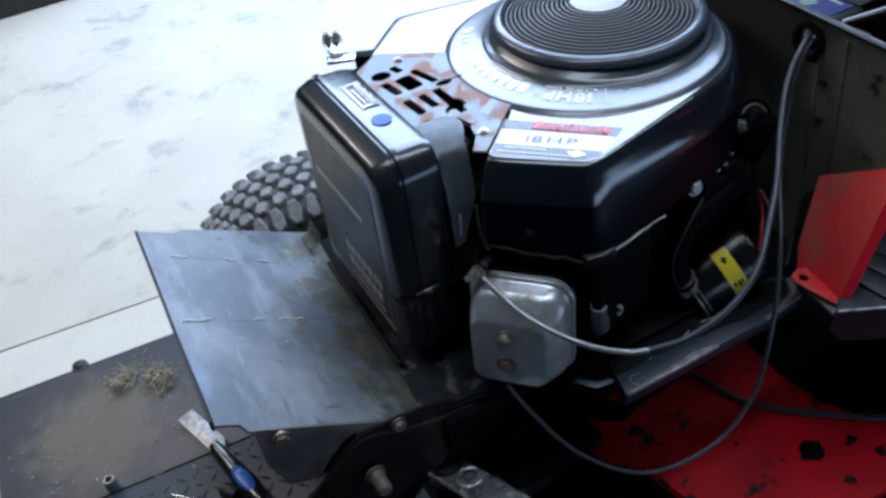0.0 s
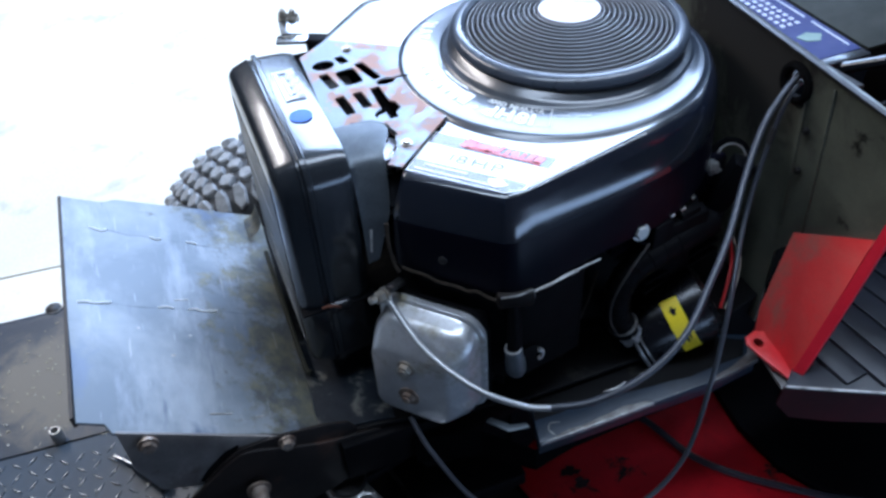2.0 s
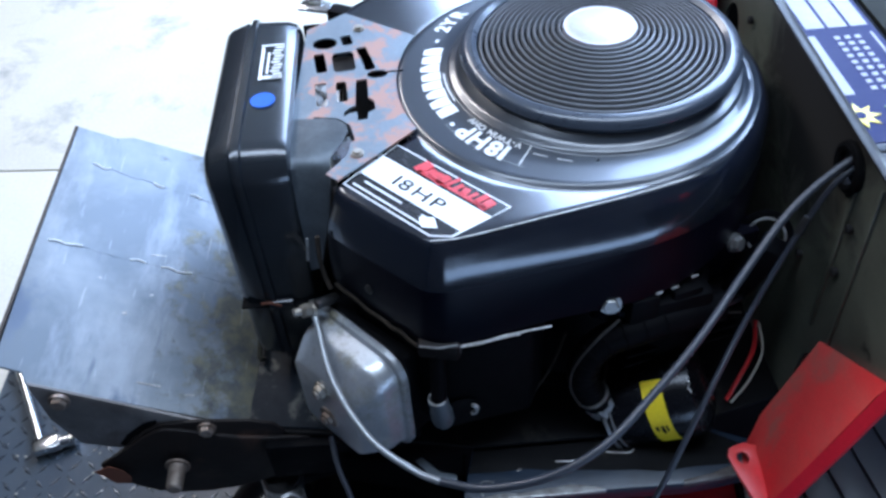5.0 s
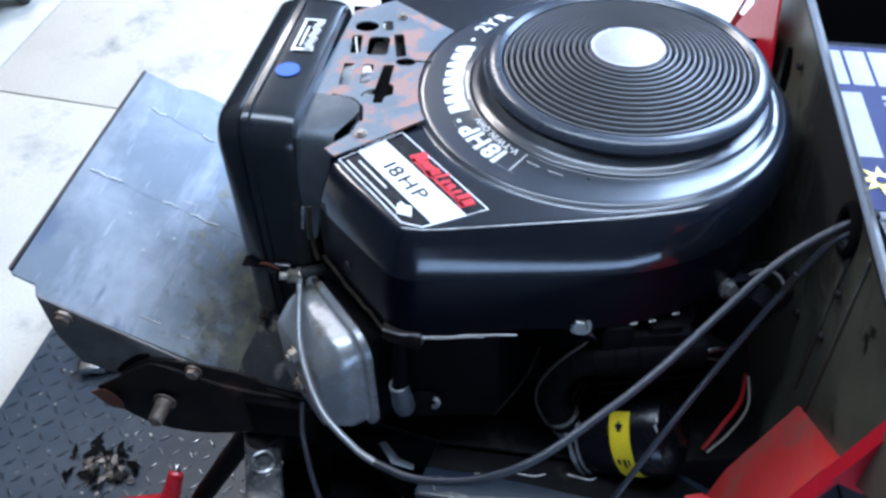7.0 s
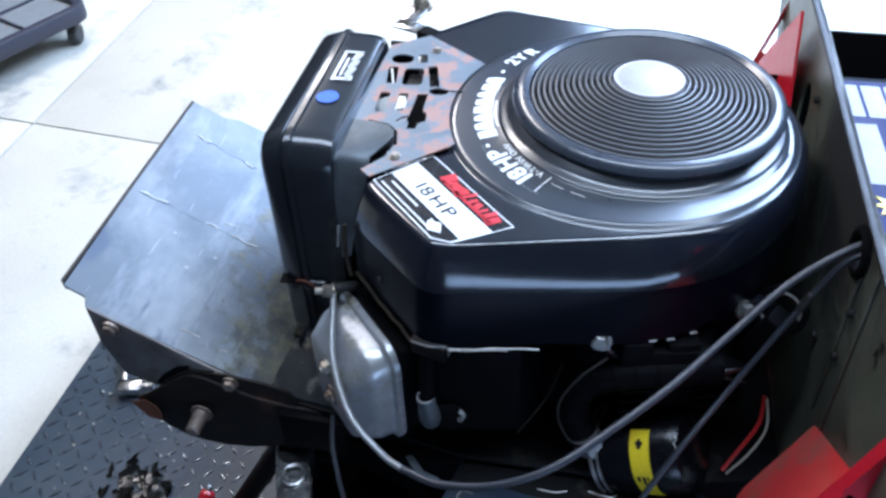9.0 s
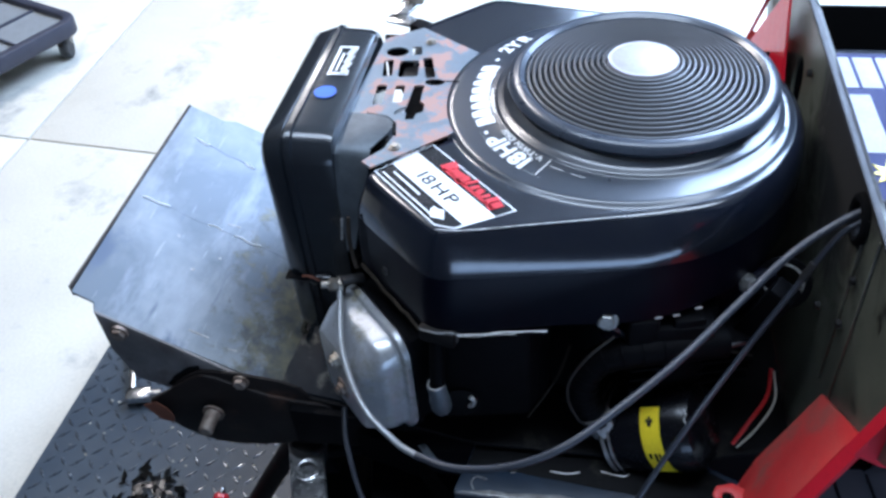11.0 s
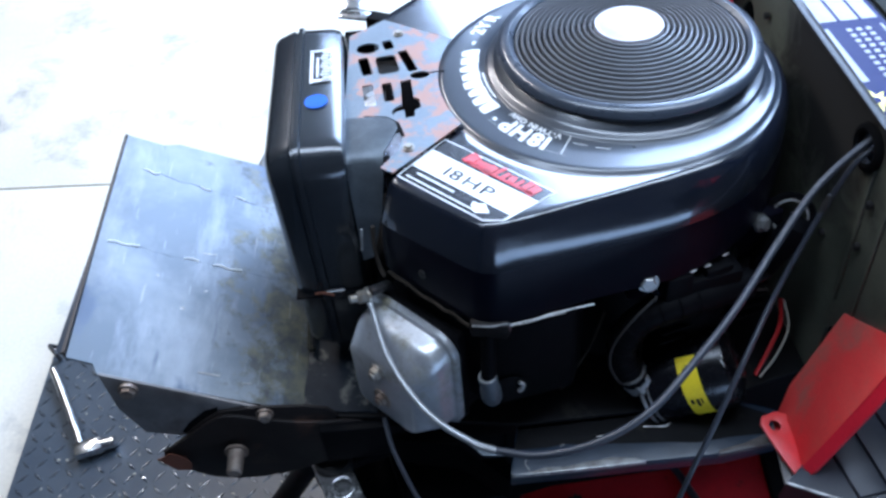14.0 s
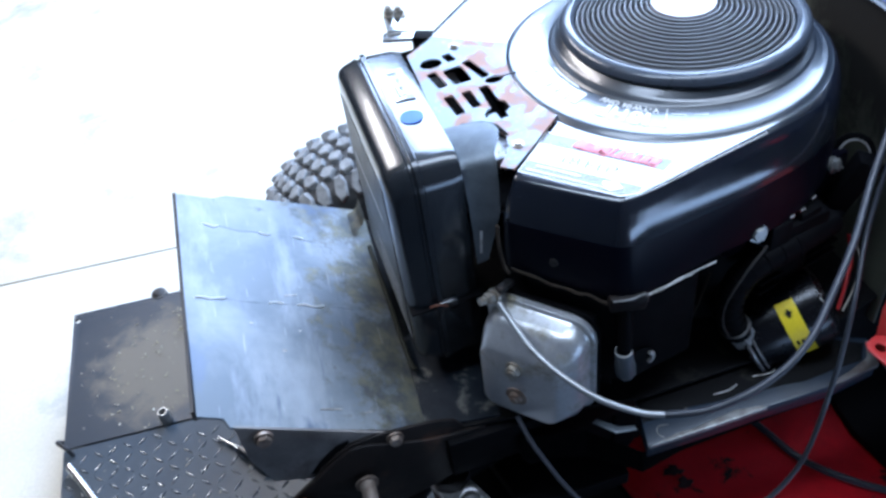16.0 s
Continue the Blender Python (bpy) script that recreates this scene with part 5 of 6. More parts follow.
part("governor_rod", sweep([(-0.205, 0.13, -0.03), (-0.192, 0.12, -0.035), (-0.18, 0.1, -0.05)], 0.002, 6), BLACK_DULL, engine)

# labels on the cowl
LAB = axes((-0.2015, -0.1135, -0.0236), (0.69, -0.724, 0), (0.724, 0.69, 0))
lab_poly = [(0.001, 0.001), (0.083, 0.001), (0.0955, 0.010), (0.107, 0.056), (0.001, 0.056)]
label = part("maker_label", prism(lab_poly, LAB, 0.0005), LABEL_WHITE, engine, "white-edged maker's label with a red stroke")
part("label_field", prism([(0.0022, 0.0405), (0.1025, 0.0405), (0.1056, 0.0548), (0.0022, 0.0548)], LAB @ pose(0, 0, 0.0003), 0.0004), LABEL_BLACK, label)
part("label_field", prism([(0.0022, 0.0022), (0.0825, 0.0022), (0.094, 0.0104), (0.0955, 0.017), (0.0022, 0.017)], LAB @ pose(0, 0, 0.0003), 0.0004), LABEL_BLACK, label)
script = bmesh.new()
for k, (w, h, dy, turn) in enumerate(((0.0085, 0.0125, 0.001, -14), (0.0035, 0.008, -0.0005, -18), (0.0095, 0.0075, -0.001, 4), (0.006, 0.0115, -0.0025, -14), (0.003, 0.0125, 0.0015, -18), (0.0035, 0.008, -0.0005, -16), (0.0055, 0.0075, -0.001, 8), (0.003, 0.008, -0.0005, -18), (0.0045, 0.0115, 0.001, -16), (0.0065, 0.0115, -0.0025, -14))):
    block((w, h, 0.0003), LAB @ pose(0.034 + 0.0066 * k, 0.0483 + dy * 0.6, 0.0006, 0, 0, turn), bm=script)
block((0.062, 0.0024, 0.0003), LAB @ pose(0.064, 0.0436, 0.0006), bm=script)
part("red_stroke", script, LABEL_RED, label, "red brand stroke", 0)
part("rating_text", glyphs("18HP", 0.0185, LAB @ pose(0.049, 0.0222, 0.0004) @ Matrix.Diagonal((1.12, 0.82, 1, 1)), spacing=1.12), LABEL_BLACK, label, "", 0)
part("small_print", bars([(0.03, 0.012, 0.036, 0.0014), (0.04, 0.0055, 0.066, 0.0012), (0.072, 0.012, 0.012, 0.0014)], LAB @ pose(0, 0, 0.0004)), LABEL_WHITE, label)
part("label_mark", prism([(0.066, 0.0095), (0.074, 0.0035), (0.083, 0.0095), (0.0745, 0.0155)], LAB @ pose(0, 0, 0.0008), 0.0004), LABEL_WHITE, label, "white lozenge mark")


def arc_patch(r0, r1, a0, a1, z, bm=None, n=16):
    own = bmesh.new()
    lo, hi = [], []
    for k in range(n + 1):
        a = radians(a0 + (a1 - a0) * k / n)
        lo.append(own.verts.new((r0 * math.cos(a), r0 * math.sin(a), collar_z(r0, a))))
        hi.append(own.verts.new((r1 * math.cos(a), r1 * math.sin(a), collar_z(r1, a))))
    for k in range(n):
        own.faces.new((lo[k], lo[k + 1], hi[k + 1], hi[k]))
    return merged(bm, own)


for a0, a1, r0, r1 in ((207, 238, 0.1393, 0.1397), (207, 238, 0.1172, 0.1176)):
    part("print_border", arc_patch(r0, r1, a0, a1, 0, None, 10), LABEL_GREY, engine, "", 0)
part("power_text", glyphs("18HP", 0.0195, pose(0, 0, 0), arc=(0.1268, radians(221.5)), bold=0.0008), LABEL_WHITE, engine, "", 0)
part("type_text", glyphs("V-TWIN OHV", 0.0072, pose(0, 0, 0), arc=(0.1198, radians(221.5)), bold=0.0002), LABEL_WHITE, engine, "", 0)
part("warranty_text", glyphs("2YR", 0.0175, pose(0, 0, 0), arc=(0.1295, radians(143.5)), bold=0.0007), LABEL_WHITE, engine, "", 0)
for k in range(8):
    a0 = 204.2 - 5.2 * k
    own = bmesh.new()
    gap = 0.9 + 0.5 * (k % 3)
    tip = [(0.1238 + 0.0005 * (k % 2), 0.2), (0.1238 + 0.0005 * (k % 2), 5.1), (0.132, 5.0), (0.1388 + 0.0006 * (k % 2), 5.2 - gap), (0.1388 + 0.0006 * (k % 2), 0.5 * gap), (0.131, 0.3)]
    own.faces.new([own.verts.new((r * math.cos(radians(a0 - a)), r * math.sin(radians(a0 - a)), collar_z(r, radians(a0 - a)))) for r, a in tip])
    part("name_print", own, LABEL_WHITE, engine, "bold white name print", 0)
for a0, a1, r0, r1 in ((198, 180, 0.1205, 0.1217), (238, 243, 0.1245, 0.1251), (246, 251, 0.1245, 0.1251), (209, 207.4, 0.134, 0.137), (236, 236.4, 0.119, 0.1385), (159, 157, 0.131, 0.134)):
    part("fine_print", arc_patch(r0, r1, a0, a1, -0.0180, None, 6), LABEL_WHITE, engine, "", 0)

# crankcase, cylinder and cover under the cowl
part("crankcase", lathe([(0.0, -0.05), (0.12, -0.05), (0.125, -0.1), (0.118, -0.18), (0.128, -0.2), (0.13, -0.255), (0.14, -0.258), (0.14, -0.2625), (0.0, -0.2625)], None, 40), BLACK_DULL, engine)
part("lower_shroud", prism([(-0.206, -0.134), (-0.150, -0.1885), (-0.135, -0.193), (-0.075, -0.183), (-0.06, -0.15), (-0.1, -0.09)], pose(0, 0, -0.098), 0.12, 0.003), BLACK_DULL, engine, "black lower cylinder shroud")
edge_rng = random.Random(21)
torn = [(-0.139 + 0.0077 * k, -0.1985 + 0.00139 * k, -0.1112 + edge_rng.uniform(-0.0012, 0.0008)) for k in range(11)]
part("torn_edge", sweep(torn, 0.0007, 6, 5), BARE_EDGE, engine, "bright worn lower edge")
part("torn_edge", sweep([(x, y - 0.0005, z - 0.001 + edge_rng.uniform(-0.0008, 0.0008)) for x, y, z in torn[1:8]], 0.0005, 5, 5), BARE_EDGE, engine, "frayed bright edge")
crust = [(-0.2165 + 0.0058 * k, -0.1305 - 0.0059 * k, -0.1085 - 0.0006 * k + edge_rng.uniform(-0.0018, 0.0018)) for k in range(11)]
part("crusted_edge", sweep(crust, 0.0015, 6, 4), OILY_DUST, engine, "dusty crust along the lower edge")
part("seam_strip", sweep([(-0.2235, -0.1245, -0.062), (-0.2245, -0.128, -0.082), (-0.2225, -0.131, -0.1), (-0.22, -0.134, -0.108)], 0.0018, 6), OILY_DUST, engine, "dusty sheet edge")
part("loose_pin", rod((-0.2335, -0.112, -0.075), (-0.236, -0.114, -0.096), 0.0011), BARE_EDGE, engine, "thin bright pin")
part("shroud_lip", sweep([(-0.044, -0.154, -0.160), (-0.053, -0.154, -0.2), (-0.066, -0.155, -0.232), (-0.078, -0.156, -0.258)], 0.0013, 6), OILY_DUST, engine, "grimy sheet edge")


def cylinder_head(mirror):
    s = -1 if mirror else 1
    out, side = Vector((-0.735, -0.678 * s, 0)), Vector((0.678, -0.735 * s, 0))
    mid = Vector((-0.2, -0.155 * s, -0.188))
    m = axes(mid, side, (0, 0, 1))
    if mirror:
        m = axes(mid, -side, (0, 0, 1))
    barrel = part("cylinder", block((0.085, 0.1, 0.11), m @ pose(0, 0, -0.057), 0.003), BLACK_DULL, engine)
    for k in range(7):
        part("fin", block((0.1, 0.118, 0.0035), m @ pose(0, 0, -0.03 - 0.011 * k), 0.001), BLACK_DULL, barrel)

    def rr(w, h, r, z, dx=0.0, dy=0.0):
        return [m @ Vector((a + dx, b + dy, z)) for a, b in rounded_rect(w, h, r, 8)]

    rings = [rr(0.094, 0.111, 0.02, 0.0), rr(0.098, 0.115, 0.022, 0.002), rr(0.098, 0.115, 0.022, 0.0062), rr(0.0965, 0.1135, 0.0215, 0.0072), rr(0.0905, 0.1075, 0.0195, 0.0085), rr(0.0885, 0.1055, 0.019, 0.0105), rr(0.0875, 0.1045, 0.019, 0.02), rr(0.0862, 0.103, 0.019, 0.0235, -0.0004, -0.0004),
             rr(0.083, 0.0985, 0.018, 0.0275, -0.0015, -0.0018), rr(0.0715, 0.0815, 0.0135, 0.0385, -0.005, -0.0085), rr(0.0688, 0.078, 0.0125, 0.0404, -0.006, -0.0098), rr(0.0655, 0.0745, 0.0115, 0.041, -0.0062, -0.01)]
    cap = part("valve_cover", loft(rings, True, True), VALVE_ALU, engine, "oil-stained cast aluminium cover", 24)
    part("cover_nut", bolt(m @ Vector((-0.008, 0.0135, 0.041)), m.to_3x3() @ Vector((0, 0, 1)), 0.0062, 0.006, 1.3, 0.002), BOLT_METAL, cap, "yellowed hexagon nut")
    part("cover_nut", bolt(m @ Vector((-0.008, -0.0235, 0.041)), m.to_3x3() @ Vector((0, 0, 1)), 0.0062, 0.005, 1.6, 0.002), RUSTY_BOLT, cap, "rust-brown hexagon nut")
    part("gasket", loft([rr(0.1, 0.117, 0.022, -0.003), rr(0.1, 0.117, 0.022, 0.0005)], True, True), BLACK_DULL, engine)
    return m


cylinder_head(False)
cylinder_head(True)
part("cable_clamp", bolt((-0.236, -0.139, -0.1235), (-0.9, -0.3, 0.2), 0.0055, 0.009, 1.3, 0.006), BOLT_METAL, engine, "dirty cable clamp")
part("clamp_plate", block((0.022, 0.008, 0.006), pose(-0.225, -0.135, -0.12, 0, 20, 40), 0.002), STEEL_DARK, engine)
plug = part("plug_boot", sweep([(-0.1445, -0.19, -0.118), (-0.1455, -0.1955, -0.14), (-0.1465, -0.1985, -0.168)], 0.0062, 12), BLACK_DULL, engine, "black spark plug boot")
part("boot_cap", block((0.03, 0.013, 0.016), pose(-0.143, -0.1915, -0.1155, 0, 0, -14), 0.003), GUARD_BLACK, plug, "rusty dark bracket")
part("cap_rim", sweep([(-0.157, -0.1955, -0.1085), (-0.143, -0.199, -0.1078), (-0.13, -0.1975, -0.1085), (-0.1285, -0.197, -0.118)], 0.0009, 6), OILY_GREY, plug)
SLEEVE = pose(-0.1445, -0.199, -0.2005, 0, -6, 0)
part("boot_sleeve", lathe([(0.0055, 0.033), (0.0055, 0.024), (0.0, 0.024), (0.0, 0.0), (0.0068, 0.0), (0.0086, 0.004), (0.0088, 0.014), (0.0075, 0.021), (0.0078, 0.03), (0.0068, 0.033)], SLEEVE, 22), GREY_DUCT, plug, "grimy grey metal sleeve")
part("sleeve_rim", ring_tube(0.0066, 0.0009, SLEEVE @ pose(0, 0, 0.0328), 22, 6), BARE_EDGE, plug, "bright torn rim")
# flat black disc paints the shade of the plug's recess
part("plug_recess", lathe([(0.0, 0.001), (0.015, 0.001), (0.017, 0.0)], axes((-0.131, -0.1945, -0.196), (1, 0.19, 0), (0, 0, 1)), 24), VOID_BLACK, engine, "black disc painted for the recess beside the plug")
part("plug_tab", sweep([(-0.1215, -0.1955, -0.1855), (-0.1185, -0.196, -0.189), (-0.1195, -0.1962, -0.194), (-0.1225, -0.196, -0.1965)], 0.0019, 6), BARE_EDGE, engine, "worn bright tab")
part("lower_bolt", bolt((-0.018, -0.1725, -0.108), (-0.1, -0.95, 0.3), 0.0062, 0.006, 1.35), BOLT_GREY, engine, "bright cowl bolt")
part("lower_bolt", bolt((0.0882, -0.1225, -0.109), (0.62, -0.72, 0.3), 0.006, 0.006, 1.3), BOLT_GREY, engine, "bright cowl bolt")
for x, y in ((0.02, -0.1645), (0.033, -0.1605), (0.05, -0.151)):
    part("edge_tab", block((0.006, 0.0014, 0.0018), pose(x, y, -0.1105, 0, 0, 18), 0.0006), BARE_EDGE, engine)
eye = [(0.0 + 0.021 * math.cos(2 * math.pi * k / 24), 0.021 * math.sin(2 * math.pi * k / 24)) for k in range(24)]
EYE_AT = axes((0.117, -0.113, -0.115), (0.96, -0.25, 0.0), (0.1, 0.5, 0.8))
part("lifting_eye", prism(eye, EYE_AT, 0.003, 0.0008, holes=[circle(0, 0, 0.0135)]), BLACK_DULL, engine, "black lifting eye with a worn rim")
part("eye_rim", ring_tube(0.0142, 0.0011, EYE_AT @ pose(0, 0, 0.0004), 32, 6), BARE_EDGE, engine)
part("eye_leg", block((0.02, 0.02, 0.06), pose(0.105, -0.13, -0.13, 0, 20, -30), 0.002), BLACK_DULL, engine)

WIRE_GRIMY = plain("grimy tan wire", (0.022, 0.017, 0.013), 0.6)
ELBOW = [(0.075, -0.15, -0.147), (0.035, -0.161, -0.146), (0.004, -0.167, -0.148), (-0.02, -0.169, -0.158), (-0.031, -0.170, -0.179), (-0.0305, -0.171, -0.204), (-0.018, -0.172, -0.231)]
# oil filter, elbow and starter side
oil_axis = Vector((0.85, -0.22, 0.46)).normalized()
om = Matrix.Translation(Vector((0.0, -0.155, -0.262))) @ oil_axis.to_track_quat("Z", "Y").to_matrix().to_4x4()
can = part("oil_filter", lathe([(0.0, 0.0), (0.030, 0.0), (0.0385, 0.002), (0.0395, 0.006), (0.0375, 0.008), (0.0375, 0.07), (0.034, 0.079), (0.022, 0.084), (0.0, 0.084)], om, 48), FILTER_BLACK, engine, "black spin-on filter with a yellow label")
part("filter_rim", ring_tube(0.039, 0.0018, om @ pose(0, 0, 0.005), 48, 8), OILY_GREY, can)
part("filter_rim", ring_tube(0.0382, 0.0012, om @ pose(0, 0, 0.0105), 48, 8), OILY_GREY, can)


def wrap(m, r, z0, z1, a0, a1, n=14):
    own = bmesh.new()
    lo = [own.verts.new(m @ Vector((r * math.cos(radians(a0 + (a1 - a0) * k / n)), r * math.sin(radians(a0 + (a1 - a0) * k / n)), z0))) for k in range(n + 1)]
    hi = [own.verts.new(m @ Vector((r * math.cos(radians(a0 + (a1 - a0) * k / n)), r * math.sin(radians(a0 + (a1 - a0) * k / n)), z1))) for k in range(n + 1)]
    for k in range(n):
        own.faces.new((lo[k], lo[k + 1], hi[k + 1], hi[k]))
    return own


def filter_angle(p):
    q = om.inverted() @ Vector(p)
    return math.degrees(math.atan2(q.y, q.x)), q.z


fa0, fz = filter_angle((0.022, -0.173, -0.207))
fa1, _ = filter_angle((0.046, -0.203, -0.252))
if fa1 - fa0 > 180:
    fa1 -= 360
if fa1 - fa0 < -180:
    fa1 += 360
part("warning_label", wrap(om, 0.0379, fz - 0.008, fz + 0.009, fa0, fa1 + (26 if fa1 > fa0 else -26)), LABEL_YELLOW, can, "yellow warning label", 30)
step = (fa1 - fa0)
for u0, u1, z0, z1 in ((0.12, 0.155, -0.0006, 0.0014), (0.155, 0.2, -0.0026, 0.0034), (0.2, 0.245, -0.0014, 0.002)):
    part("warning_mark", wrap(om, 0.0382, fz + z0, fz + z1, fa0 + u0 * step, fa0 + u1 * step, 3), LABEL_BLACK, can, "black warning mark", 30)
part("paint_nick", sweep([om @ Vector((0.0378 * math.cos(radians(fa0 + 8 + 4 * k)), 0.0378 * math.sin(radians(fa0 + 8 + 4 * k)), fz + 0.031 + 0.001 * math.sin(2.2 * k))) for k in range(5)], 0.0006, 5), BARE_EDGE, can, "bright nick")
for z0, z1, w0, w1 in ((-0.005, -0.0025, 0.6, 0.68), (-0.0005, 0.002, 0.6, 0.74), (0.0035, 0.005, 0.6, 0.7)):
    part("label_print", wrap(om, 0.0383, fz + z0, fz + z1, fa0 + w0 * step, fa0 + w1 * step, 3), LABEL_BLACK, can, "", 30)
hose = part("drain_hose", sweep(ELBOW, 0.0125, 14), BLACK_DULL, engine, "black ribbed elbow hose")
bend = smooth_path(ELBOW, 4)
for k in range(5, len(bend) - 1, 2):
    way = bend[k + 1] - bend[k - 1]
    part("hose_rib", ring_tube(0.0124, 0.0009, Matrix.Translation(bend[k]) @ way.to_track_quat("Z", "Y").to_matrix().to_4x4(), 20, 6), BLACK_DULL, hose)
part("hose_clamp", ring_tube(0.0128, 0.0016, Matrix.Translation((-0.0225, -0.1718, -0.221)) @ Vector((0.42, -0.03, -0.9)).to_track_quat("Z", "Y").to_matrix().to_4x4(), 24, 6), OILY_GREY, hose, "grimy clamp")
part("elbow_nut", rod((-0.019, -0.172, -0.229), (-0.0085, -0.172, -0.2445), 0.0132, steps=6), OILY_SILVER, engine, "oily hexagon fitting")
part("elbow_pipe", rod((-0.009, -0.172, -0.2435), (0.02, -0.168, -0.2555), 0.0098), OILY_GREY, engine)
part("clamp_wire", sweep([(-0.012, -0.18, -0.118), (-0.03, -0.183, -0.14), (-0.043, -0.182, -0.172), (-0.0425, -0.181, -0.2), (-0.0335, -0.182, -0.222)], 0.0011, 6), WIRE_GRIMY, hose, "grimy thin wire")
part("starter", rod((0.04, -0.125, -0.24), (0.04, -0.125, -0.125), 0.03), BLACK_DULL, engine)
part("ignition_block", block((0.024, 0.03, 0.05), pose(0.008, -0.155, -0.137, 0, 0, 10), 0.004), BLACK_DULL, engine)
part("ignition_block", block((0.026, 0.028, 0.03), pose(0.042, -0.146, -0.132, 0, 0, 14), 0.004), BLACK_DULL, engine)
part("cylinder_shroud", prism([(-0.03, -0.112), (0.115, -0.108), (0.118, -0.15), (0.09, -0.17), (-0.02, -0.168)], axes((0, -0.135, 0), (0.98, 0.2, 0), (0, 0, 1)), 0.02, 0.003), SKIRT_PAINT, engine, "dark dull black cylinder shroud")
part("shroud_strap", sweep([(-0.014, -0.163, -0.125), (0.02, -0.158, -0.152), (0.06, -0.15, -0.16), (0.1, -0.135, -0.158)], 0.0035, 8), BLACK_PLASTIC, engine)
part("lead_wire", sweep([(0.0, -0.165, -0.13), (0.035, -0.16, -0.138), (0.07, -0.156, -0.15), (0.1, -0.14, -0.172)], 0.0012, 6), WIRE_GRIMY, engine, "grimy thin wire")
part("coil", block((0.07, 0.03, 0.035), pose(0.03, -0.15, -0.14, 0, 0, 10), 0.006), BLACK_DULL, engine)
for k in range(5):
    part("cooling_fin", block((0.1, 0.03, 0.003), pose(0.05, -0.135, -0.155 - 0.012 * k, 0, 0, 14), 0.001), BLACK_DULL, engine)
part("lead_wire", sweep([(0.122, -0.128, -0.2), (0.121, -0.14, -0.222), (0.108, -0.155, -0.24), (0.097, -0.165, -0.258)], 0.0019, 6), WIRE_RED, engine, "red wire")
part("lead_wire", sweep([(0.124, -0.13, -0.2), (0.126, -0.146, -0.22), (0.114, -0.16, -0.24), (0.1, -0.168, -0.258)], 0.0011, 6), WIRE_WHITE, engine, "cream wire")

# ---- control cables ----
cable = thing("control_cable", (0.136, -0.142, -0.023), "grey sheathed control cable looped in front of the engine", "cable", "control cables")
run = [(0.16, -0.138, -0.012), (0.136, -0.143, -0.023), (0.102, -0.159, -0.044), (0.066, -0.189, -0.069), (0.029, -0.225, -0.088), (-0.007, -0.254, -0.105), (-0.043, -0.279, -0.121), (-0.080, -0.288, -0.138), (-0.120, -0.284, -0.153), (-0.150, -0.272, -0.160)]
part("sheath", sweep(run, 0.0028, 12), CABLE_GREY, cable)
part("bare_end", sweep([(-0.149, -0.2725, -0.160), (-0.168, -0.261, -0.161), (-0.197, -0.238, -0.152), (-0.222, -0.195, -0.141), (-0.233, -0.15, -0.128), (-0.236, -0.138, -0.124)], 0.0026, 10), CABLE_SILVER, cable, "pale bare cable end")
second = thing("control_cable", (0.136, -0.147, -0.03), "thin dark control cable hanging in a wide loop", "cable", "control cables")
run2 = [(0.16, -0.14, -0.02), (0.136, -0.146, -0.032), (0.115, -0.156, -0.07), (0.079, -0.187, -0.121), (0.037, -0.236, -0.162), (0.006, -0.268, -0.214), (-0.022, -0.285, -0.29), (-0.075, -0.29, -0.329), (-0.149, -0.28, -0.328), (-0.204, -0.25, -0.292), (-0.230, -0.21, -0.255), (-0.238, -0.18, -0.236)]
part("sheath", sweep(run2, 0.0022, 10), CABLE_GREY, second)
part("ferrule", rod((0.121, -0.152, -0.058), (0.115, -0.156, -0.07), 0.0032), STEEL_DARK, second)

# ---- battery behind the firewall ----
battery = thing("battery", (0.25, -0.01, -0.24), "black battery with a blue and white label on top", "battery")
part("case", block((0.09, 0.23, 0.19), pose(0.2, -0.008, -0.126), 0.004), BLACK_PLASTIC, battery)
BT = pose(0.2, -0.008, -0.0306)
top_label = part("top_label", block((0.078, 0.208, 0.0008), BT), LABEL_BLUE, battery, "blue printed label")
for x, w in ((-0.028, 0.016), (-0.009, 0.016), (0.01, 0.016), (0.028, 0.014)):
    part("label_panel", bars([(x, 0.071, w, 0.05)], BT @ pose(0, 0, 0.0006)), LABEL_PALE, top_label, "white label panel")
part("label_panel", bars([(-0.024, -0.006, 0.02, 0.082)], BT @ pose(0, 0, 0.0006)), LABEL_PALE, top_label, "white label panel")
for i in range(3):
    for j in range(9):
        part("label_dot", bars([(0.003 + 0.0085 * i, 0.03 - 0.0088 * j, 0.0045, 0.0045)], BT @ pose(0, 0, 0.0006)), LABEL_PALE, top_label)
for x, y, w in ((0.033, 0.0, 0.07), (0.033, -0.07, 0.05)):
    part("label_line", bars([(x, y, 0.002, w)], BT @ pose(0, 0, 0.0006)), LABEL_PALE, top_label)
burst = [(-0.021 + (0.0155 if k % 2 == 0 else 0.0075) * math.cos(k * math.pi / 8), -0.073 + (0.0155 if k % 2 == 0 else 0.0075) * math.sin(k * math.pi / 8)) for k in range(16)]
part("label_flash", prism(burst, BT @ pose(0, 0, 0.0012), 0.0006), LABEL_YELLOW, top_label, "yellow burst")
part("flash_eye", lathe([(0.0, 0.0004), (0.004, 0.0004), (0.004, 0.0)], BT @ pose(-0.021, -0.073, 0.0013), 16), LABEL_BLUE, top_label)
part("label_leaf", prism([(0.0, -0.064), (0.014, -0.06), (0.026, -0.068), (0.016, -0.078), (0.004, -0.074)], BT @ pose(0, 0, 0.001), 0.0005), LABEL_GREEN, top_label, "green leaf mark")
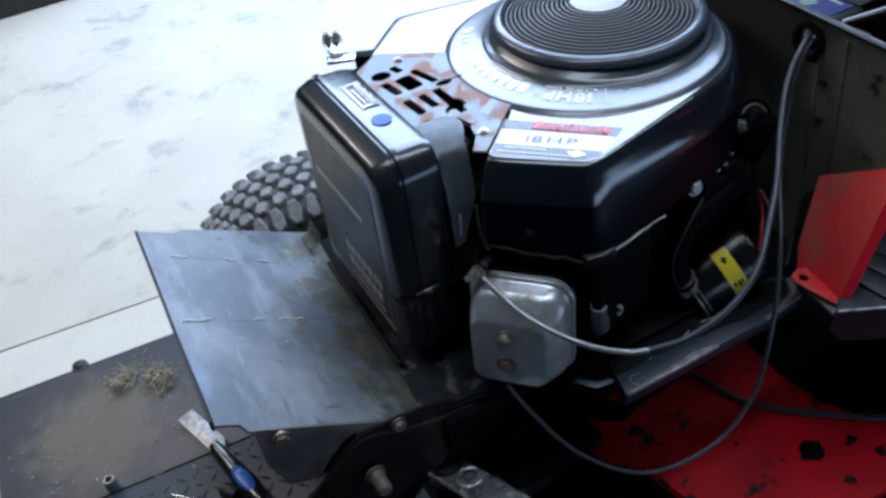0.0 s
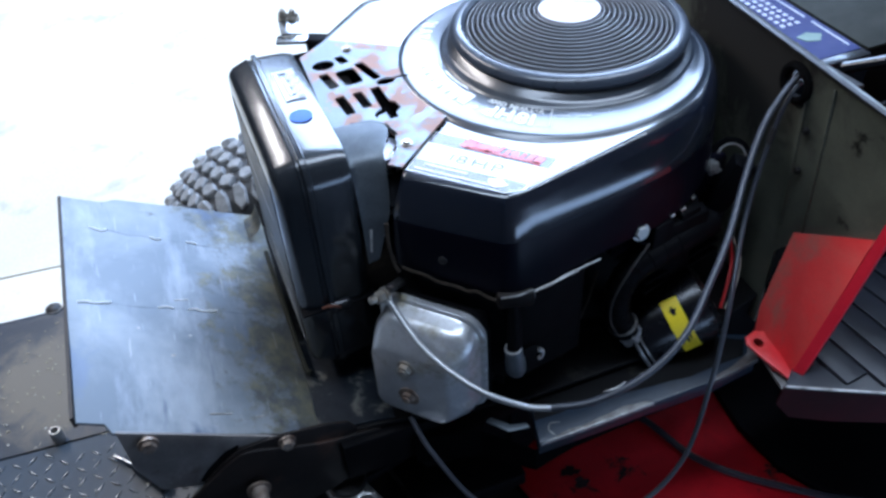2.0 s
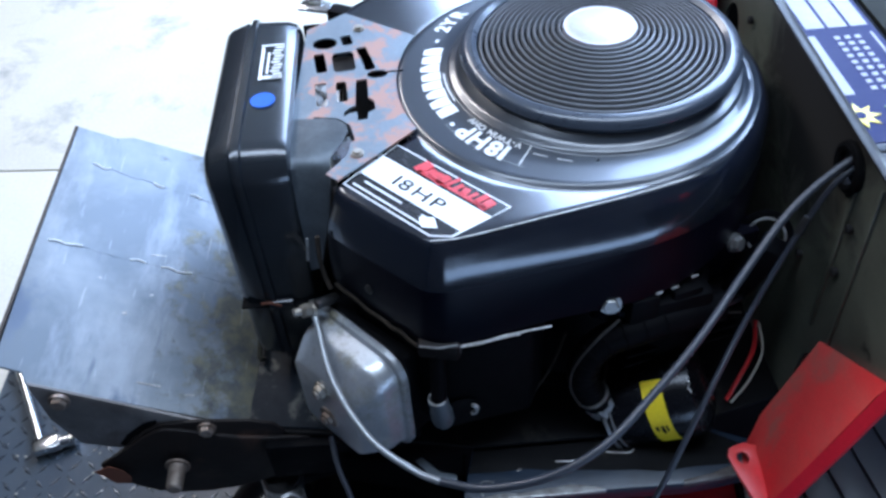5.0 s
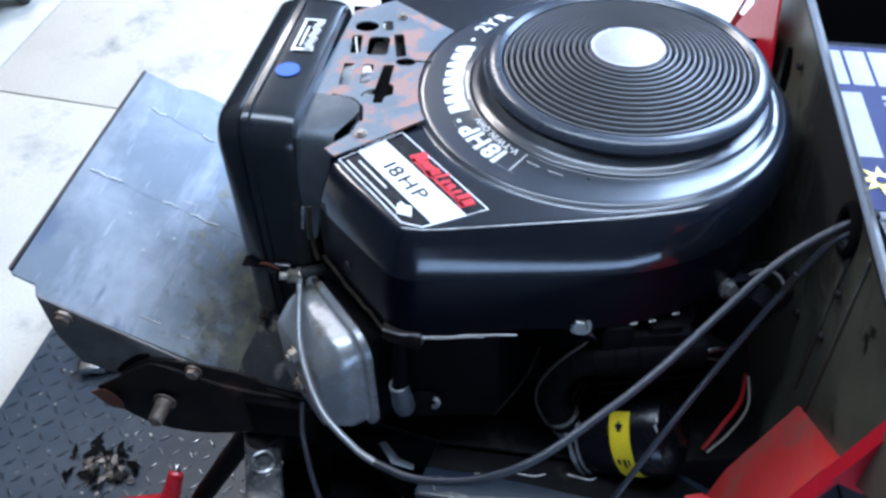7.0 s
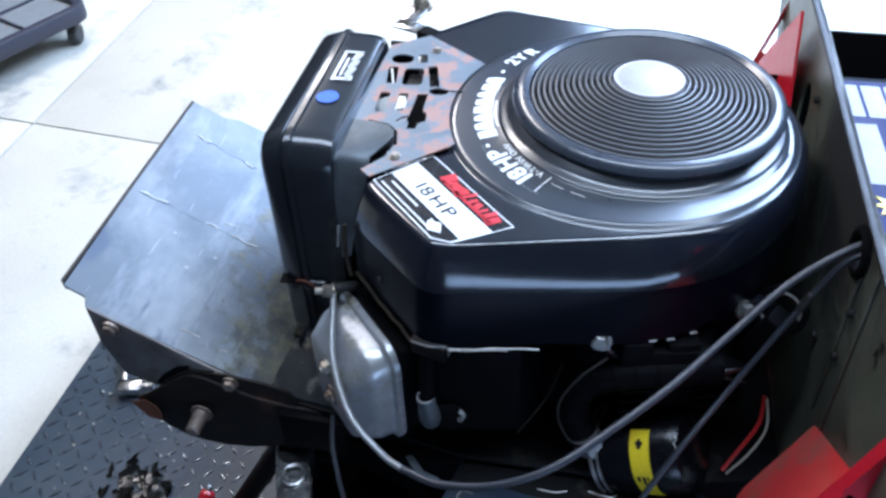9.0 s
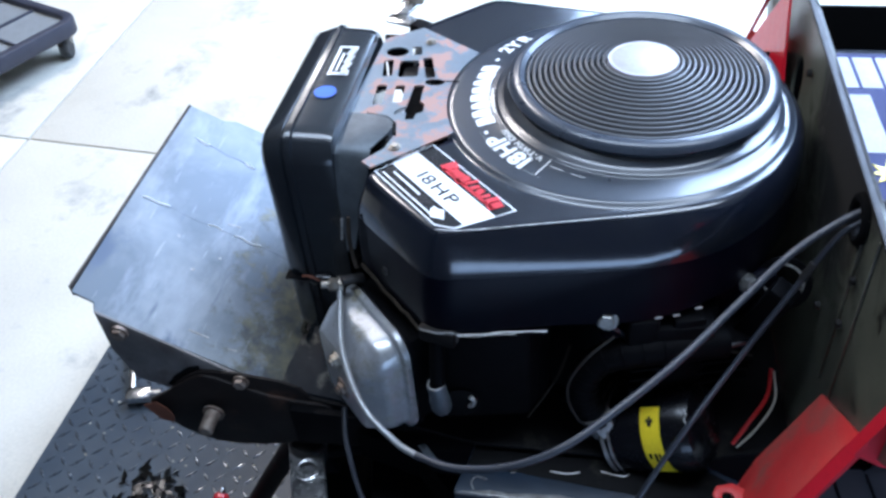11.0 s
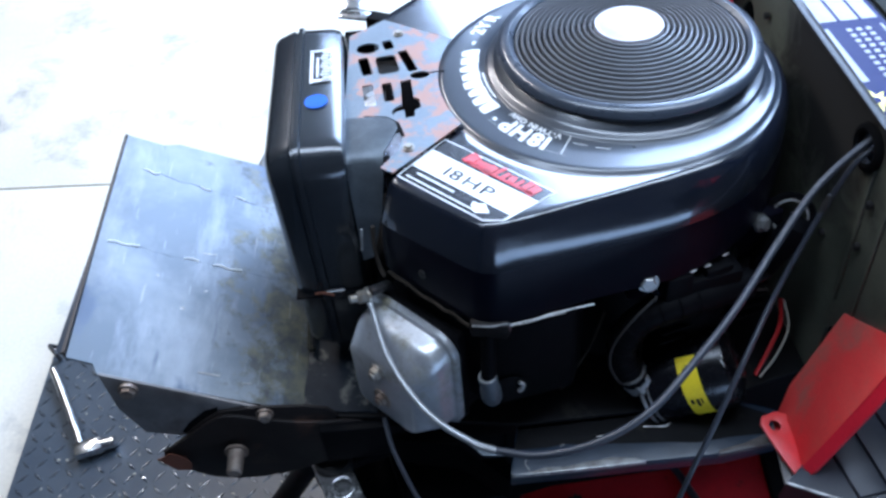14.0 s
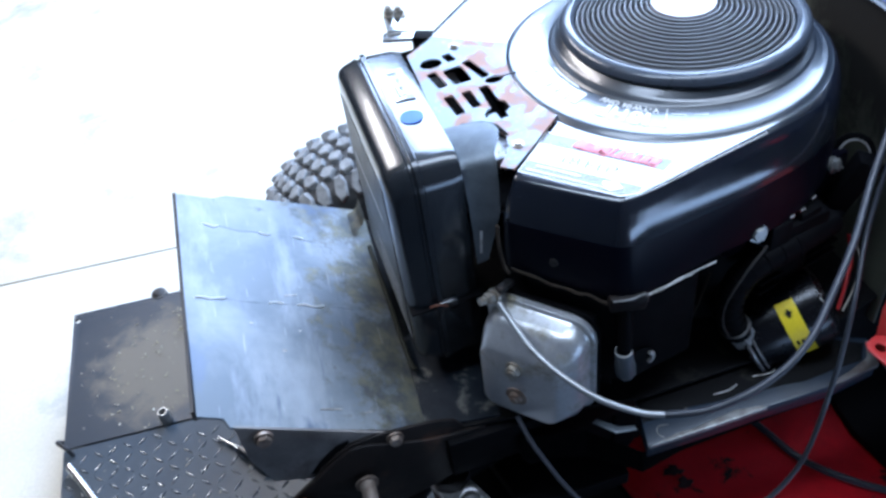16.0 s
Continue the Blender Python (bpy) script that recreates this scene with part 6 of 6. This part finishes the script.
part("bay_lid", block((0.13, 0.2, 0.004), pose(0.315, -0.01, -0.036), 0.001), OLIVE_DULL, battery, "dull olive-black cover beside the cells")
part("hold_down", block((0.012, 0.04, 0.003), pose(0.165, -0.165, -0.012, 0, 12, 6), 0.001), STEEL_DARK, battery, "dull metal strap end")
part("battery_lead", sweep([(0.21, -0.12, -0.04), (0.24, -0.17, -0.01), (0.3, -0.2, 0.0), (0.36, -0.2, -0.03)], 0.0055, 10), BLACK_PLASTIC, battery, "thick black lead")
bay = thing("battery_bay", (0.3, 0.0, -0.26), "dark steel battery bay behind the firewall", "tray")
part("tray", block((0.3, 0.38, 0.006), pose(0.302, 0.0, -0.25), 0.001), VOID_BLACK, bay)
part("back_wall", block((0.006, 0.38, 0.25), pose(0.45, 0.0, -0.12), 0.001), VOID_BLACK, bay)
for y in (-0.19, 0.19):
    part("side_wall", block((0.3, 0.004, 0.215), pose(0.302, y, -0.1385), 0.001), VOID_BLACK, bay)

# ---- tools and litter on the table ----
knife = thing("putty_knife", (-0.5, 0.33, TABLE), "worn steel putty knife with a blue and black grip", "putty knife")
part("blade", prism([(0.0, 0.0), (0.03, 0.0), (0.03, -0.1), (0.0, -0.1)], axes((-0.548, 0.424, TABLE + 0.012), (0.95, 0.3, 0), (-0.3, 0.95, 0.0)), 0.0012, 0.0004), BARE_EDGE, knife, "worn steel blade")
part("blade_neck", prism([(0.003, -0.096), (0.027, -0.096), (0.021, -0.112), (0.009, -0.112)], axes((-0.548, 0.424, TABLE + 0.0125), (0.95, 0.3, 0), (-0.3, 0.95, 0.0)), 0.002, 0.0006), BARE_EDGE, knife)
grip = part("grip", loft([[(Matrix.Translation((x, y, TABLE + 0.0135)) @ Matrix.Rotation(radians(13), 4, "Z")) @ Vector((w * math.cos(a), 0, 0.011 * math.sin(a))) for a in [2 * math.pi * k / 14 for k in range(14)]] for x, y, w in ((-0.510, 0.334, 0.009), (-0.507, 0.320, 0.0125), (-0.500, 0.290, 0.0135), (-0.493, 0.258, 0.0165), (-0.486, 0.225, 0.018), (-0.480, 0.198, 0.014), (-0.478, 0.188, 0.006))], True, True), BLACK_PLASTIC, knife)
part("grip_inlay", lathe([(0.0, 0.0035), (0.6, 0.003), (0.9, 0.0015), (1.0, 0.0)], Matrix.Translation((-0.4895, 0.238, TABLE + 0.0232)) @ Matrix.Rotation(radians(13), 4, "Z") @ Matrix.Diagonal((0.0115, 0.03, 1, 1)), 24), TOOL_BLUE, grip, "blue oval grip inlay")
ratchet = thing("ratchet", (-0.74, 0.16, TABLE), "chrome ratchet wrench lying on the tread plate", "wrench")
part("handle", sweep([(-0.829, 0.315, TABLE + 0.014), (-0.80, 0.26, TABLE + 0.012), (-0.765, 0.19, TABLE + 0.012), (-0.75, 0.158, TABLE + 0.012)], 0.0068, 12), BRIGHT_METAL, ratchet)
part("head", block((0.045, 0.028, 0.02), pose(-0.737, 0.153, TABLE + 0.0125, 0, 0, 15), 0.008), BRIGHT_METAL, ratchet)
part("socket", rod((-0.722, 0.156, TABLE + 0.012), (-0.698, 0.16, TABLE + 0.012), 0.010), BRIGHT_METAL, ratchet)
sock = thing("socket", (-0.675, 0.356, TABLE), "small chrome socket standing on end", "socket")
part("shell", lathe([(0.0055, 0.0), (0.009, 0.0), (0.0095, 0.003), (0.0095, 0.024), (0.0085, 0.0265), (0.006, 0.0265), (0.0055, 0.012), (0.0, 0.012)], pose(-0.675, 0.356, TABLE + 0.0003), 24), BOLT_GREY, sock)
sock2 = thing("socket", (-0.523, 0.246, TABLE), "dark socket lying on its side", "socket")
part("shell", lathe([(0.006, 0.0), (0.011, 0.0), (0.012, 0.003), (0.012, 0.026), (0.011, 0.028), (0.007, 0.028), (0.006, 0.01), (0.0, 0.01)], pose(-0.523, 0.246, TABLE + 0.0125, 90, 0, 30), 24), STEEL_DARK, sock2)
driver = thing("screwdriver", (-0.56, 0.24, TABLE), "short screwdriver with a black grip", "screwdriver")
part("shaft", rod((-0.596, 0.286, TABLE + 0.006), (-0.563, 0.247, TABLE + 0.009), 0.003), BRIGHT_METAL, driver)
part("grip", sweep([(-0.564, 0.248, TABLE + 0.0095), (-0.545, 0.22, TABLE + 0.0105), (-0.529, 0.196, TABLE + 0.0105)], 0.0095, 12), BLACK_PLASTIC, driver)
gun = thing("impact_tool", (-0.6, -0.05, TABLE), "red air tool with a silver nose", "power tool")
part("body", sweep([(-0.70, -0.116, TABLE + 0.02), (-0.6, -0.083, TABLE + 0.021), (-0.535, -0.066, TABLE + 0.024), (-0.519, -0.064, TABLE + 0.03)], 0.0145, 14), TOOL_RED, gun)
part("neck", rod((-0.5215, -0.082, TABLE + 0.017), (-0.514, -0.0315, TABLE + 0.0585), 0.0145, 0.0105, 20, bevel=0.004), TOOL_RED, gun, "rounded red neck")
part("nose", rod((-0.514, -0.033, TABLE + 0.0575), (-0.5135, -0.0255, TABLE + 0.0635), 0.0052, 0.004, 16, bevel=0.0012), BRIGHT_METAL, gun)
spill = bmesh.new()
for k in range(90):
    x, y = -0.645 + rng.gauss(0, 0.027), -0.012 + rng.gauss(0, 0.017)
    a, w = rng.uniform(0, 3.14), rng.uniform(0.003, 0.010)
    pts = [(w * math.cos(b) * rng.uniform(0.7, 1.6), w * math.sin(b) * rng.uniform(0.3, 0.8)) for b in (0, 1.3, 2.3, 3.3, 4.6)]
    prism(pts, Matrix.Translation((x, y, TABLE + 0.0028 + rng.uniform(0, 0.002))) @ Euler((rng.uniform(-0.32, 0.32), rng.uniform(-0.24, 0.24), a)).to_matrix().to_4x4(), 0.0009, bm=spill)
solo("oil_spill", spill, OIL, (-0.645, -0.003, TABLE), "wet black sludge flakes on the tread plate", "sludge", kind="stuff")
straws = bmesh.new()
for k in range(64):
    cx, cy = rng.choice(((-0.552, 0.548), (-0.545, 0.53), (-0.614, 0.577), (-0.606, 0.585)))
    x, y = cx + rng.gauss(0, 0.009), cy + rng.gauss(0, 0.009)
    l = rng.uniform(0.012, 0.036)
    block((l, 0.0022, 0.0018), Matrix.Translation((x, y, TABLE + rng.uniform(0.006, 0.018))) @ Euler((0, rng.uniform(-0.7, 0.7), rng.uniform(0, 6.3))).to_matrix().to_4x4(), bm=straws)
solo("straw_tuft", straws, STRAW, (-0.58, 0.56, TABLE), "small tufts of dry straw on the dusty table", "straw", kind="stuff", smooth=0)
chips = bmesh.new()
for k in range(240):
    cx, cy, sp = rng.choice(((-0.61, 0.575, 0.035), (-0.55, 0.55, 0.016), (-0.55, 0.55, 0.016), (-0.62, 0.575, 0.016), (-0.62, 0.47, 0.09), (-0.68, 0.45, 0.08)))
    x, y = cx + rng.gauss(0, sp), cy + rng.gauss(0, sp)
    if y > 0.66 or x < -0.82:
        continue
    tight = sp < 0.02
    z = TABLE + (rng.uniform(0.001, 0.016) if tight else 0.0018)
    block((rng.uniform(0.002, 0.008 if not tight else 0.018), rng.uniform(0.0006, 0.0016), 0.0008), Matrix.Translation((x, y, z)) @ Euler((rng.uniform(-0.6, 0.6) * tight, rng.uniform(-0.5, 0.5) * tight, rng.uniform(0, 6.3))).to_matrix().to_4x4(), bm=chips)
solo("grass_clippings", chips, STRAW, (-0.6, 0.5, TABLE), "dry straw and grass clippings strewn on the table", "clippings", kind="stuff", smooth=0)
crumbs = bmesh.new()
for k in range(150):
    x, y = rng.uniform(-0.82, -0.35), rng.uniform(-0.15, 0.62)
    s = rng.uniform(0.0008, 0.0026)
    block((s * 1.6, s, s * 0.6), pose(x, y, TABLE + 0.0016, 0, 0, rng.uniform(0, 180)), bm=crumbs)
solo("debris", crumbs, CRUMB, (-0.6, 0.2, TABLE), "pale crumbs and chips scattered over the tread plate", "debris", kind="stuff", smooth=0)

clip = thing("cotter_clip", (-0.474, 0.125, TABLE), "small bright spring clip lying on the tread plate", "clip")
part("wire", sweep([(-0.468, 0.095, TABLE + 0.004), (-0.472, 0.118, TABLE + 0.004), (-0.478, 0.13, TABLE + 0.004), (-0.484, 0.14, TABLE + 0.004), (-0.478, 0.146, TABLE + 0.004), (-0.47, 0.138, TABLE + 0.004), (-0.462, 0.128, TABLE + 0.004), (-0.452, 0.118, TABLE + 0.004), (-0.45, 0.1, TABLE + 0.004)], 0.0016, 6), BRIGHT_METAL, clip)

# ---- platform dolly on the floor ----
dolly = thing("platform_dolly", (-1.95, 1.62, FLOOR), "dark plastic platform dolly with a grey ribbed top on casters", "dolly")
D = axes((-1.675, 1.385, FLOOR + 0.135), (0.40, 0.92, 0), (-0.92, 0.40, 0))
outer, inner = rounded_rect(0.42, 0.72, 0.06, 6), rounded_rect(0.36, 0.66, 0.035, 6)
DM = D @ pose(0, 0.36, 0)
part("rim", prism(outer, DM, 0.05, 0.006, holes=[inner]), DOLLY_BLUE, dolly, "dark blue-black rim")
part("platform", prism(inner, DM @ pose(0, 0, -0.018), 0.02), DOLLY_GREY, dolly, "worn grey ribbed top")
for k in range(3):
    part("rib", block((0.36, 0.008, 0.008), DM @ pose(0, -0.16 + 0.16 * k, -0.014), 0.002), DOLLY_BLUE, dolly)
part("rib", block((0.008, 0.66, 0.008), DM @ pose(0, 0, -0.013), 0.002), DOLLY_BLUE, dolly)
for cx, cy in ((0.16, -0.3), (-0.16, -0.3), (0.16, 0.28), (-0.16, 0.28)):
    at = DM @ Vector((cx, cy, -0.05))
    caster = part("caster", block((0.02, 0.05, 0.05), Matrix.Translation((at.x, at.y, FLOOR + 0.06)), 0.005), BRIGHT_METAL, dolly, "plated caster fork")
    part("wheel", rod((at.x - 0.014, at.y - 0.004, FLOOR + 0.0385), (at.x + 0.014, at.y + 0.004, FLOOR + 0.0385), 0.038, steps=28), RUBBER, caster, "dark rubber wheel")
